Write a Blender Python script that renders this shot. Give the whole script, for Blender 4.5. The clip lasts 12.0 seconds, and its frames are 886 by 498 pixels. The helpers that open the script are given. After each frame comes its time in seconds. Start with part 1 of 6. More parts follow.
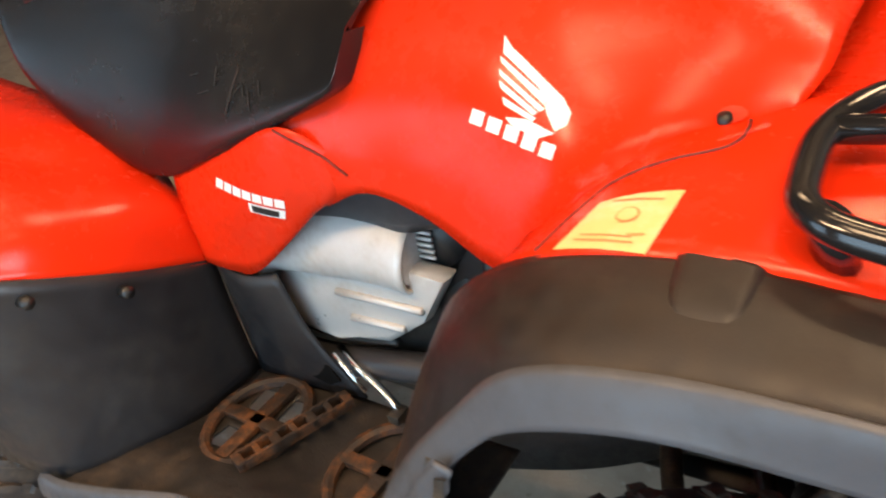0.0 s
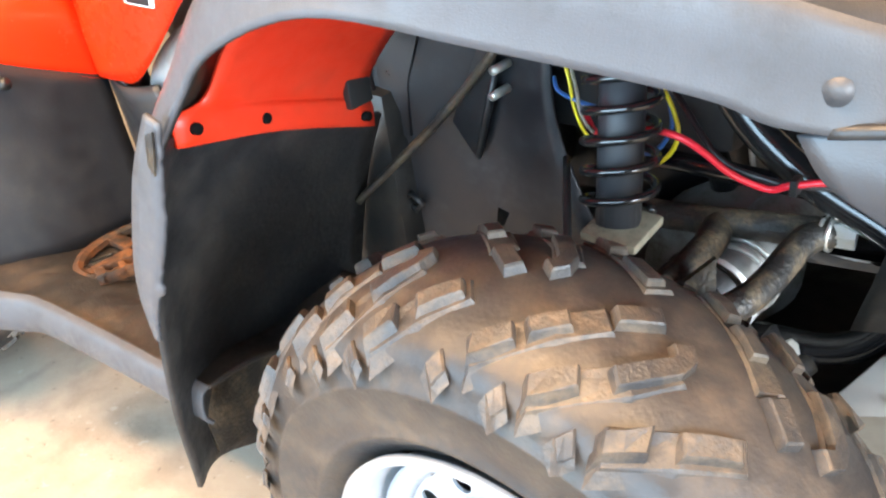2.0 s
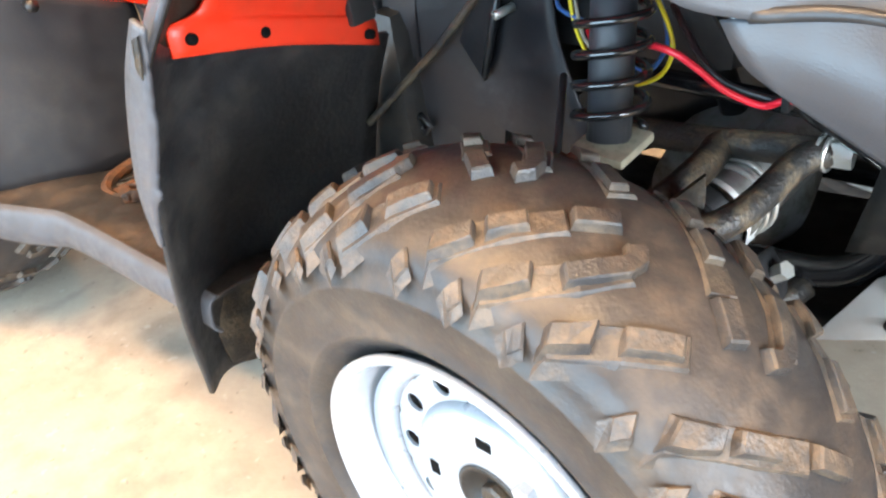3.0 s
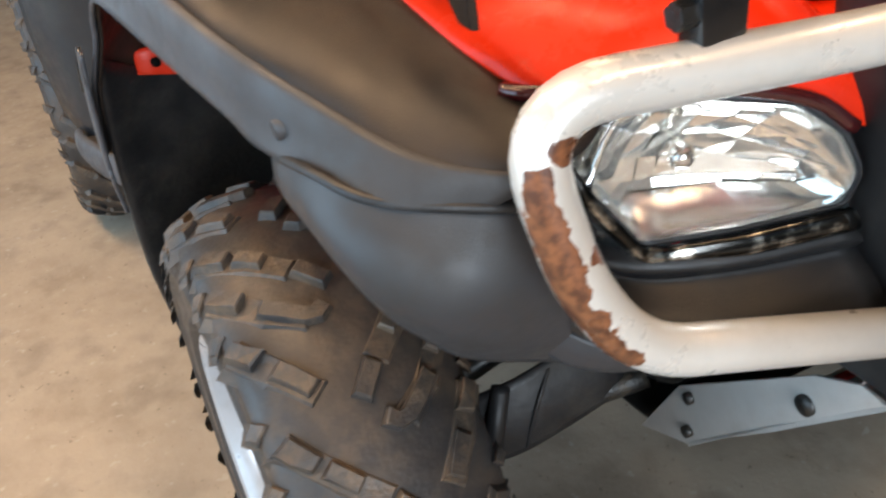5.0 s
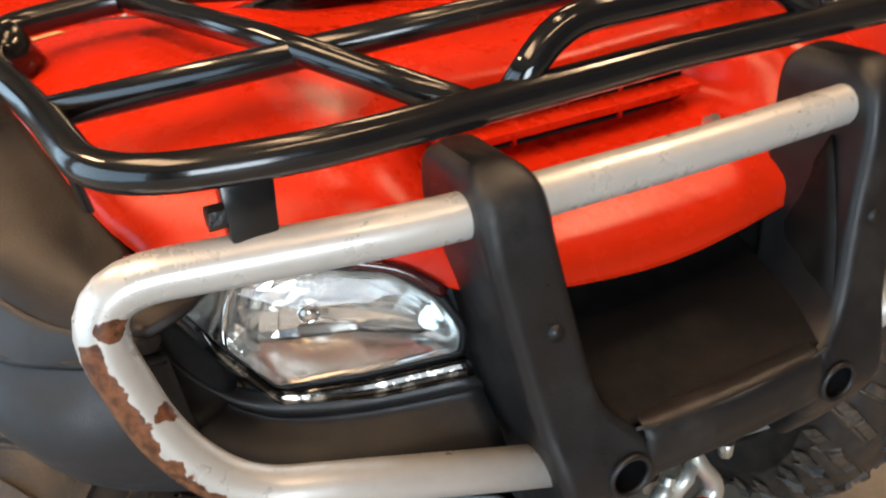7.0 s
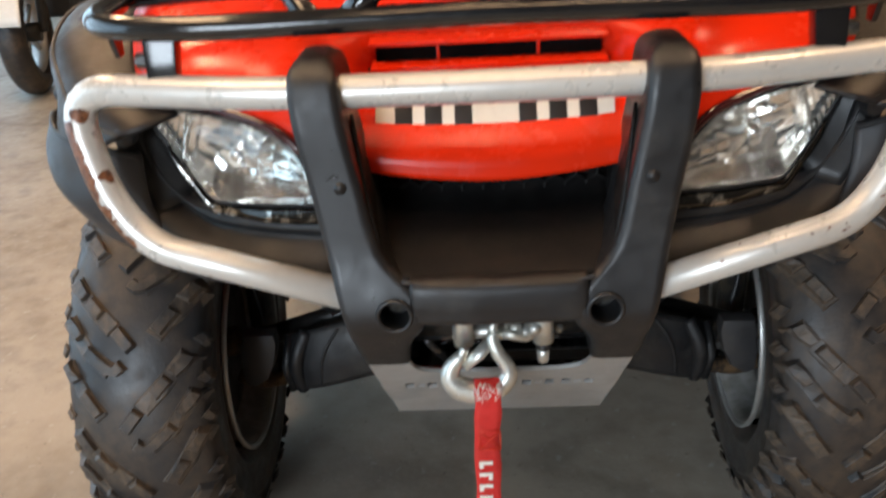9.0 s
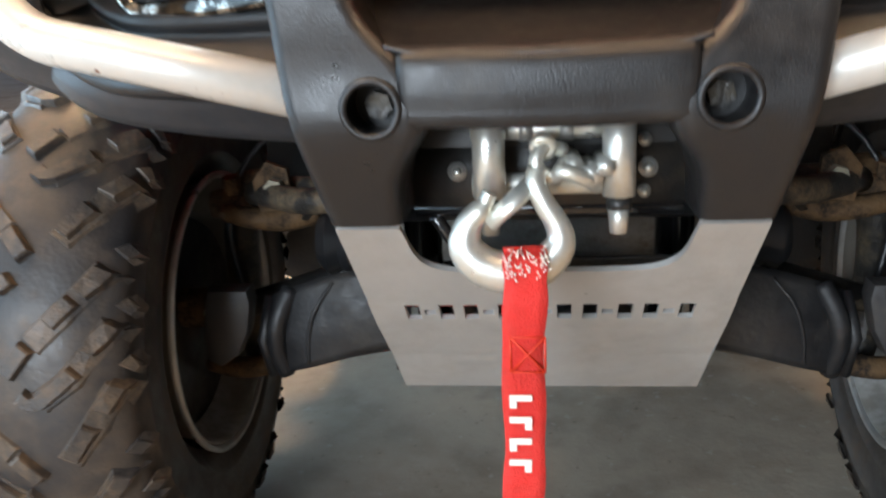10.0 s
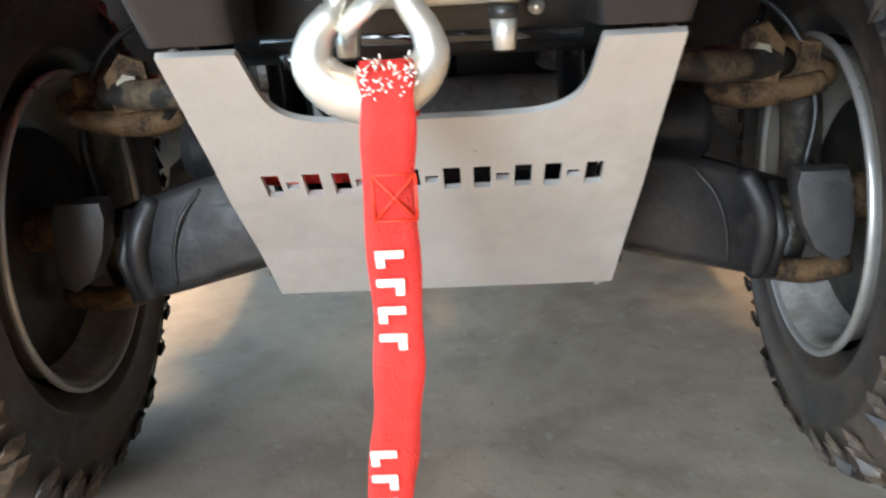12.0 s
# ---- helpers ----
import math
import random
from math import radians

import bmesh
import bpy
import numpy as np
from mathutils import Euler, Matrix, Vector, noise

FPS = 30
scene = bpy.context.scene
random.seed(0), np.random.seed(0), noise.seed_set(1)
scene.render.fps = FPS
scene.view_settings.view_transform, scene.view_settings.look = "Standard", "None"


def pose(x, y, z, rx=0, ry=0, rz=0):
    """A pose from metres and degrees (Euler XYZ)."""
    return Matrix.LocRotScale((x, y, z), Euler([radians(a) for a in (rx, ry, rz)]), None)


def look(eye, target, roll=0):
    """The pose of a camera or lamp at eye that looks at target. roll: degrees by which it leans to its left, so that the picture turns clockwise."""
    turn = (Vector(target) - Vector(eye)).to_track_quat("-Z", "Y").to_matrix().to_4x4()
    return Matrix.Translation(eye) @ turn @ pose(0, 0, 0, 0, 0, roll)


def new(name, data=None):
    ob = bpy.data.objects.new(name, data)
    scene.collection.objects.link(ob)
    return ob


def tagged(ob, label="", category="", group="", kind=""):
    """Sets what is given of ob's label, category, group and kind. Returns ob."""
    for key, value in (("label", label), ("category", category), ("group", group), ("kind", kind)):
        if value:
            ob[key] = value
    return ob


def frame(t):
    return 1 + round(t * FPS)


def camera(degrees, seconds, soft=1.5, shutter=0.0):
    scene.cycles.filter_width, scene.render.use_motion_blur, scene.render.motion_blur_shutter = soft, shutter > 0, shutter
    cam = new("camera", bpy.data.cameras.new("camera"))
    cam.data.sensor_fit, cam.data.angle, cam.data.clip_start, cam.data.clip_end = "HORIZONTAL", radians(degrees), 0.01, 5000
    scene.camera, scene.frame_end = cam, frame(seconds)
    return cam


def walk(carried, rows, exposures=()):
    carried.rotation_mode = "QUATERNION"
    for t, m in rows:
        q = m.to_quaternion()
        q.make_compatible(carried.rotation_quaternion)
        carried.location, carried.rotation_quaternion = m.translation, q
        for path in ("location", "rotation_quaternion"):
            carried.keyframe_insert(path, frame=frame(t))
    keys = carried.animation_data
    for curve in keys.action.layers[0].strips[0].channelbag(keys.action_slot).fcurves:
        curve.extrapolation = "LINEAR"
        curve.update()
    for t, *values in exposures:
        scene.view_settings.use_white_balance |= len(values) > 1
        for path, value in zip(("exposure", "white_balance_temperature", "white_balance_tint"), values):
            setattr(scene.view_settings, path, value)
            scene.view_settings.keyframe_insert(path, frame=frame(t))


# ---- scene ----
cam = camera(54.0, 12.0, soft=2.1, shutter=0.4)
PATH = [
    (0, (0.154, -0.841, 1.166), (-0.914, 0.442, 0.065), -11.5),
    (0.5, (0.274, -0.872, 1.11), (-0.886, 0.408, 0.102), -8.2),
    (1, (0.313, -0.839, 0.973), (-0.898, 0.411, -0.013), -7.6),
    (1.5, (0.342, -0.812, 0.905), (-0.845, 0.471, -0.066), -7.9),
    (2, (0.362, -0.8, 0.892), (-0.844, 0.438, -0.115), -8.5),
    (2.5, (0.392, -0.795, 0.873), (-0.83, 0.398, -0.168), -8.8),
    (2.7, (0.397, -0.79, 0.868), (-0.835, 0.371, -0.197), -9.2),
    (4.3, (0.666, -0.717, 0.895), (-0.819, 0.02, -0.224), -10.5),
    (4.5, (0.693, -0.67, 0.92), (-0.795, 0.062, -0.198), -8.1),
    (5, (0.699, -0.555, 0.941), (-0.86, 0.109, -0.122), -6.5),
    (5.5, (0.708, -0.496, 0.949), (-0.858, 0.157, -0.111), -6.6),
    (6, (0.733, -0.44, 0.943), (-0.808, 0.293, -0.1), -6.7),
    (6.5, (0.752, -0.39, 0.977), (-0.767, 0.397, -0.06), -6.5),
    (7, (0.831, -0.363, 1.004), (-0.784, 0.35, 0.065), -5.5),
    (7.2, (0.881, -0.336, 1.012), (-0.787, 0.276, 0.095), -5.2),
    (8.8, (1.123, 0.0, 1.011), (-0.68, -0.032, 0.145), -3.6),
    (9, (1.148, -0.012, 0.979), (-0.654, -0.105, 0.116), -3.4),
    (9.5, (1.038, -0.006, 0.824), (-0.773, -0.175, -0.009), -2.9),
    (10, (0.939, -0.002, 0.659), (-0.96, -0.234, 0.075), -2.9),
    (10.5, (0.865, -0.003, 0.606), (-1.047, -0.18, 0.047), -3.7),
    (11, (0.824, -0.011, 0.571), (-1.07, -0.08, -0.068), -2.3),
    (11.5, (0.834, -0.01, 0.554), (-1.076, -0.066, -0.036), -2.7),
    (12, (0.864, 0.023, 0.554), (-1.034, -0.048, -0.073), -3.1),
]
EXPOSURES = [(0.0, -0.28), (0.5, -0.03), (1.0, 0.53), (1.5, 1.11), (2.0, 1.38), (2.5, 1.46), (4.5, 0.02), (5.0, -0.31), (5.5, -0.77), (6.0, -1.0), (6.5, -0.87), (7.0, -0.79), (9.0, -0.68), (9.5, -0.42), (10.0, 0.12), (10.5, 0.59), (11.0, 0.86), (11.5, 0.97), (12.0, 0.79)]
walk(cam, [(t, look(eye, target, roll)) for t, eye, target, roll in PATH], EXPOSURES)

# ---- world and lights ----
world = bpy.data.worlds.new("sky")
scene.world = world
world.use_nodes = True
wn = world.node_tree
sky = wn.nodes.new("ShaderNodeTexSky")
sky.sky_type = "NISHITA"
sky.sun_disc = False
sky.sun_elevation = radians(35)
sky.sun_rotation = radians(200)
wn.nodes["Background"].inputs[1].default_value = 0.05
wn.links.new(sky.outputs[0], wn.nodes["Background"].inputs[0])


def area(name, eye, target, size_x, size_y, watts, colour):
    lamp = bpy.data.lights.new(name, "AREA")
    lamp.shape, lamp.size, lamp.size_y, lamp.energy, lamp.color = "RECTANGLE", size_x, size_y, watts, colour
    ob = new(name, lamp)
    ob.matrix_world = look(eye, target)
    return ob


# daylight through the open garage doors, and warm lamps under the ceiling, mostly added unseen fills
area("door_daylight", (0.4, -2.92, 1.15), (0.4, 0, 1.0), 3.8, 2.1, 124, (0.53, 0.78, 1.0))
area("door_daylight", (-3.6, -2.92, 1.15), (-3.6, 0, 1.0), 2.4, 2.1, 62, (0.53, 0.78, 1.0))
area("front_daylight", (3.92, -1.35, 1.25), (0, 0, 0.6), 1.5, 1.5, 180, (0.78, 0.89, 1.0))
# narrow lamp at the centre follows the reflections; the others are added fill
for x, y, long, wide, watts in ((0.35, -0.95, 1.5, 0.5, 52), (0.0, 0.0, 0.9, 0.10, 9), (1.3, 0.1, 0.12, 0.8, 13), (-1.15, -1.55, 0.9, 0.15, 50), (0.3, 1.1, 0.9, 0.15, 34), (-1.2, 0.6, 0.9, 0.15, 13)):
    area("warm_overhead_light", (x, y, 2.5), (x, y, 0), long, wide, watts, (1.0, 0.66, 0.38))



# ---- materials ----
def material(name, colour, rough, metal=0.0, second=None, amount=0.5, scale=8.0, bump=0.0, grain=300.0, coat=0.0, spec=0.5, low=0.45, high=0.65):
    """Two-scale mottled surface: base colour, a second colour in stains, fine grain in roughness and bump."""
    m = bpy.data.materials.new(name)
    m.use_nodes = True
    n, l = m.node_tree.nodes, m.node_tree.links
    b = n["Principled BSDF"]
    b.inputs["Metallic"].default_value = metal
    b.inputs["Coat Weight"].default_value = coat
    b.inputs["Coat Roughness"].default_value = 0.12
    b.inputs["Specular IOR Level"].default_value = spec
    co = n.new("ShaderNodeTexCoord")
    big = n.new("ShaderNodeTexNoise")
    big.inputs["Scale"].default_value, big.inputs["Detail"].default_value, big.inputs["Roughness"].default_value = scale, 6, 0.62
    fine = n.new("ShaderNodeTexNoise")
    fine.inputs["Scale"].default_value, fine.inputs["Detail"].default_value = grain, 3
    for node in (big, fine):
        l.new(co.outputs["Object"], node.inputs["Vector"])
    ramp = n.new("ShaderNodeMapRange")
    ramp.inputs[1].default_value, ramp.inputs[2].default_value = low, high
    ramp.inputs[3].default_value, ramp.inputs[4].default_value = 0, amount
    l.new(big.outputs["Fac"], ramp.inputs[0])
    mix = n.new("ShaderNodeMix")
    mix.data_type = "RGBA"
    second = second or tuple(c * 0.8 for c in colour)
    mix.inputs[6].default_value, mix.inputs[7].default_value = (*colour, 1), (*second, 1)
    speck = n.new("ShaderNodeTexNoise")
    speck.inputs["Scale"].default_value, speck.inputs["Detail"].default_value = scale * 7, 5
    l.new(co.outputs["Object"], speck.inputs["Vector"])
    dirt = n.new("ShaderNodeMath")
    dirt.operation, dirt.use_clamp = "MULTIPLY", True
    twice = n.new("ShaderNodeMapRange")
    twice.inputs[1].default_value, twice.inputs[2].default_value = 0.35, 0.65
    twice.inputs[3].default_value, twice.inputs[4].default_value = 0.45, 1.4
    l.new(speck.outputs["Fac"], twice.inputs[0])
    l.new(ramp.outputs[0], dirt.inputs[0])
    l.new(twice.outputs[0], dirt.inputs[1])
    l.new(dirt.outputs[0], mix.inputs[0])
    l.new(mix.outputs[2], b.inputs["Base Color"])
    rr = n.new("ShaderNodeMapRange")
    rr.inputs[1].default_value, rr.inputs[2].default_value = 0.3, 0.7
    rr.inputs[3].default_value, rr.inputs[4].default_value = max(0.02, rough - 0.07), min(1, rough + 0.09)
    l.new(big.outputs["Fac"], rr.inputs[0])
    rub = n.new("ShaderNodeTexNoise")
    rub.inputs["Scale"].default_value, rub.inputs["Detail"].default_value, rub.inputs["Roughness"].default_value = 38, 7, 0.68
    l.new(co.outputs["Object"], rub.inputs["Vector"])
    worn = n.new("ShaderNodeMapRange")
    worn.inputs[1].default_value, worn.inputs[2].default_value = 0.35, 0.65
    worn.inputs[3].default_value, worn.inputs[4].default_value = -0.25 * rough, 0.25 * rough
    l.new(rub.outputs["Fac"], worn.inputs[0])
    total = n.new("ShaderNodeMath")
    total.use_clamp = True
    l.new(rr.outputs[0], total.inputs[0])
    l.new(worn.outputs[0], total.inputs[1])
    l.new(total.outputs[0], b.inputs["Roughness"])
    if bump:
        bp = n.new("ShaderNodeBump")
        bp.inputs["Strength"].default_value, bp.inputs["Distance"].default_value = bump, 0.002
        l.new(fine.outputs["Fac"], bp.inputs["Height"])
        l.new(bp.outputs[0], b.inputs["Normal"])
    return m


RED = material("red_bodywork", (0.74, 0.026, 0.004), 0.25, second=(0.62, 0.026, 0.007), amount=0.5, scale=3, coat=0.05, spec=0.22, bump=0.03, grain=500)
RED_DULL = material("red_liner", (0.62, 0.028, 0.007), 0.45, second=(0.45, 0.05, 0.02), amount=0.35, scale=9)
FLARE = material("faded_black_plastic", (0.0125, 0.0105, 0.010), 0.44, spec=0.4, second=(0.029, 0.0175, 0.0105), amount=0.9, scale=4, bump=0.18, grain=900)
LIP = material("chalky_grey_plastic", (0.059, 0.061, 0.069), 0.5, second=(0.042, 0.041, 0.043), amount=0.7, scale=14, bump=0.15, grain=900)


def fade_to_black(m, start, end):
    """Runs the base colour to near black along x, towards the front of the flare."""
    n, l = m.node_tree.nodes, m.node_tree.links
    b = n["Principled BSDF"]
    co, split, ramp, mix = n.new("ShaderNodeTexCoord"), n.new("ShaderNodeSeparateXYZ"), n.new("ShaderNodeMapRange"), n.new("ShaderNodeMix")
    l.new(co.outputs["Object"], split.inputs[0])
    ramp.inputs[1].default_value, ramp.inputs[2].default_value = start, end
    l.new(split.outputs[0], ramp.inputs[0])
    mix.data_type = "RGBA"
    l.new(ramp.outputs[0], mix.inputs[0])
    l.new(b.inputs["Base Color"].links[0].from_socket, mix.inputs[6])
    mix.inputs[7].default_value = (0.028, 0.027, 0.028, 1)
    l.new(mix.outputs[2], b.inputs["Base Color"])


fade_to_black(LIP, 0.20, 0.30)
BLACK = material("black_plastic", (0.012, 0.012, 0.013), 0.40, second=(0.040, 0.037, 0.034), amount=0.75, scale=13, low=0.52, high=0.78, bump=0.15, grain=800)
DUSTY = material("dusty_black_plastic", (0.014, 0.014, 0.016), 0.44, second=(0.032, 0.029, 0.026), amount=0.55, scale=9, bump=0.1)
TRAY = material("dull_black_plastic", (0.006, 0.0055, 0.0055), 0.6, spec=0.2, second=(0.016, 0.012, 0.010), amount=0.6, scale=9, bump=0.1)
ARCH = material("scuffed_arch_plastic", (0.0095, 0.0098, 0.0125), 0.42, second=(0.030, 0.030, 0.034), amount=0.8, scale=16, bump=0.12, grain=500, low=0.50, high=0.70)
FLAP = material("dusty_rubber_flap", (0.010, 0.010, 0.011), 0.55, second=(0.040, 0.035, 0.029), amount=0.7, scale=13, bump=0.3, grain=160, low=0.48, high=0.75)
SEAT = material("seat_vinyl", (0.008, 0.008, 0.009), 0.2, second=(0.015, 0.014, 0.013), amount=0.6, scale=7, bump=0.25, grain=700)
GLOSS = material("gloss_black_paint", (0.008, 0.008, 0.009), 0.16, second=(0.02, 0.017, 0.014), amount=0.4, scale=12, coat=0.5)
RUBBER = material("tyre_rubber", (0.021, 0.020, 0.021), 0.48, second=(0.068, 0.050, 0.036), amount=0.85, scale=11, bump=0.22, grain=260, low=0.4, high=0.62)
LUG = material("worn_lug_rubber", (0.027, 0.025, 0.025), 0.46, second=(0.098, 0.070, 0.047), amount=0.85, scale=22, bump=0.4, grain=420, low=0.4, high=0.58)
RIM = material("silver_white_steel", (0.40, 0.42, 0.45), 0.34, metal=0.3, second=(0.30, 0.30, 0.30), amount=0.6, scale=12, coat=0.15)
STEEL = material("dull_steel", (0.34, 0.34, 0.33), 0.42, metal=0.6, second=(0.24, 0.22, 0.18), amount=0.6, scale=40)
OLD_ALLOY = material("dirty_alloy", (0.20, 0.20, 0.19), 0.5, metal=0.3, second=(0.10, 0.085, 0.06), amount=0.8, scale=24, bump=0.3)
SLATE = material("slate_plastic", (0.026, 0.027, 0.031), 0.42, second=(0.036, 0.034, 0.033), amount=0.5, scale=7, bump=0.1, grain=900)
PALE_DUST = material("pale_dusty_steel", (0.26, 0.235, 0.17), 0.6, second=(0.10, 0.085, 0.06), amount=0.7, scale=45, bump=0.2)
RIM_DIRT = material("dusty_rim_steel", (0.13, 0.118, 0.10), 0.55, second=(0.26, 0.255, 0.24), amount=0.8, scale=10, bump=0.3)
REFLECT = material("headlamp_reflector", (0.95, 0.93, 0.88), 0.10, metal=0.93, second=(0.9, 0.84, 0.72), amount=0.4, scale=30)
SHELF = material("satin_lamp_silver", (0.88, 0.86, 0.82), 0.17, metal=1.0, second=(0.72, 0.69, 0.63), amount=0.5, scale=30)
ALLOY = material("brushed_alloy", (0.56, 0.55, 0.53), 0.40, metal=0.55, second=(0.47, 0.45, 0.42), amount=0.6, scale=10, bump=0.1)
CAST = material("cast_aluminium", (0.57, 0.57, 0.55), 0.40, metal=0.25, second=(0.46, 0.44, 0.40), amount=0.7, scale=14, bump=0.3, grain=600)
ZINC = material("zinc_plated_steel", (0.66, 0.66, 0.62), 0.36, metal=0.75, second=(0.60, 0.55, 0.42), amount=0.6, scale=40)
# dark chrome; the pale second colour paints patches of reflected daylight
DARK_CHROME = material("dark_chrome_painted_glints", (0.05, 0.048, 0.045), 0.10, metal=0.95, second=(0.55, 0.52, 0.47), amount=0.9, scale=45, low=0.5, high=0.6)
CHROME = material("chrome", (0.90, 0.89, 0.86), 0.13, metal=1.0, second=(0.78, 0.74, 0.66), amount=0.3, scale=30)
GREASE = material("muddy_steel", (0.014, 0.013, 0.012), 0.42, second=(0.075, 0.056, 0.034), amount=0.9, scale=24, bump=0.6, grain=260, low=0.42, high=0.6)
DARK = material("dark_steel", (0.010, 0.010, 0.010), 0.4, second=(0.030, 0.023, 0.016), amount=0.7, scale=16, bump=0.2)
CLAY = material("clay_caked_steel", (0.105, 0.062, 0.030), 0.75, spec=0.2, second=(0.022, 0.016, 0.012), amount=0.9, scale=38, bump=0.7, grain=240, low=0.42, high=0.6)
CALIPER = material("scuffed_grey_plastic", (0.030, 0.029, 0.030), 0.5, second=(0.052, 0.046, 0.040), amount=0.7, scale=26, bump=0.2, grain=500)
RUST = material("rusty_steel", (0.026, 0.017, 0.012), 0.62, second=(0.140, 0.052, 0.015), amount=1.0, scale=26, bump=0.6, grain=220, low=0.44, high=0.62)
MUDDY = material("mud_spattered_steel", (0.020, 0.018, 0.016), 0.55, second=(0.105, 0.076, 0.045), amount=0.9, scale=34, bump=0.8, grain=240, low=0.46, high=0.60)
MUD = material("dusty_brown_plastic", (0.015, 0.0135, 0.013), 0.58, second=(0.056, 0.039, 0.026), amount=0.8, scale=9, bump=0.3)
WEB = material("red_webbing", (0.66, 0.024, 0.018), 0.72, second=(0.52, 0.03, 0.02), amount=0.6, scale=60, bump=0.8, grain=900)
WHITE = material("white_print", (0.82, 0.80, 0.74), 0.5, second=(0.72, 0.70, 0.64), amount=0.5, scale=60)
PLATE = material("plate_white", (0.80, 0.76, 0.66), 0.35, second=(0.70, 0.65, 0.55), amount=0.5, scale=25)
INK = material("black_print", (0.015, 0.015, 0.015), 0.45)
# near-black for solid pieces that paint the shade of holes and slits
VOID = material("painted_recess_black", (0.004, 0.004, 0.004), 0.9, spec=0.08)
LABEL = material("yellowed_label", (0.80, 0.53, 0.22), 0.45, second=(0.76, 0.62, 0.40), amount=0.8, scale=18)
LABEL_LINE = material("label_print", (0.58, 0.27, 0.10), 0.5)
CORNER = material("greyed_black_plastic", (0.029, 0.031, 0.036), 0.44, second=(0.026, 0.025, 0.025), amount=0.7, scale=6, bump=0.15, grain=900)
AMBER = material("dark_red_reflector", (0.045, 0.004, 0.005), 0.15, coat=0.6)
def concrete():
    """Worn garage floor: broad stains, mottling, dark specks and small pits."""
    m = material("concrete_floor", (0.40, 0.345, 0.275), 0.6, second=(0.27, 0.222, 0.17), amount=0.9, scale=2.6, bump=0.25, grain=120, spec=0.35, low=0.38, high=0.68)
    n, l = m.node_tree.nodes, m.node_tree.links
    b = n["Principled BSDF"]
    co = n.new("ShaderNodeTexCoord")
    for scale, low, high, colour, amount in ((14.0, 0.50, 0.72, (0.20, 0.17, 0.14), 0.55), (75.0, 0.67, 0.74, (0.09, 0.075, 0.06), 0.45), (45.0, 0.64, 0.70, (0.46, 0.43, 0.38), 0.5), (0.9, 0.52, 0.66, (0.23, 0.20, 0.17), 0.5)):
        noise = n.new("ShaderNodeTexNoise")
        noise.inputs["Scale"].default_value, noise.inputs["Detail"].default_value = scale, 4
        l.new(co.outputs["Object"], noise.inputs["Vector"])
        ramp = n.new("ShaderNodeMapRange")
        ramp.inputs[1].default_value, ramp.inputs[2].default_value, ramp.inputs[4].default_value = low, high, amount
        l.new(noise.outputs["Fac"], ramp.inputs[0])
        mix = n.new("ShaderNodeMix")
        mix.data_type = "RGBA"
        l.new(ramp.outputs[0], mix.inputs[0])
        l.new(b.inputs["Base Color"].links[0].from_socket, mix.inputs[6])
        mix.inputs[7].default_value = (*colour, 1)
        l.new(mix.outputs[2], b.inputs["Base Color"])
    return m


CONCRETE = concrete()
PLASTER = material("plaster_wall", (0.20, 0.165, 0.13), 0.8, second=(0.16, 0.13, 0.10), amount=0.6, scale=1.5, bump=0.2)
BOARD = material("dark_ceiling_board", (0.20, 0.14, 0.085), 0.7, second=(0.13, 0.09, 0.05), amount=0.8, scale=2.5)
BIKE_WHITE = material("white_fairing", (0.78, 0.77, 0.74), 0.3, coat=0.4)
WIRE_RED = material("red_cable", (0.65, 0.015, 0.03), 0.4)
WIRE_YELLOW = material("yellow_cable", (0.62, 0.50, 0.02), 0.4)
WIRE_BLUE = material("blue_cable", (0.03, 0.10, 0.28), 0.4)


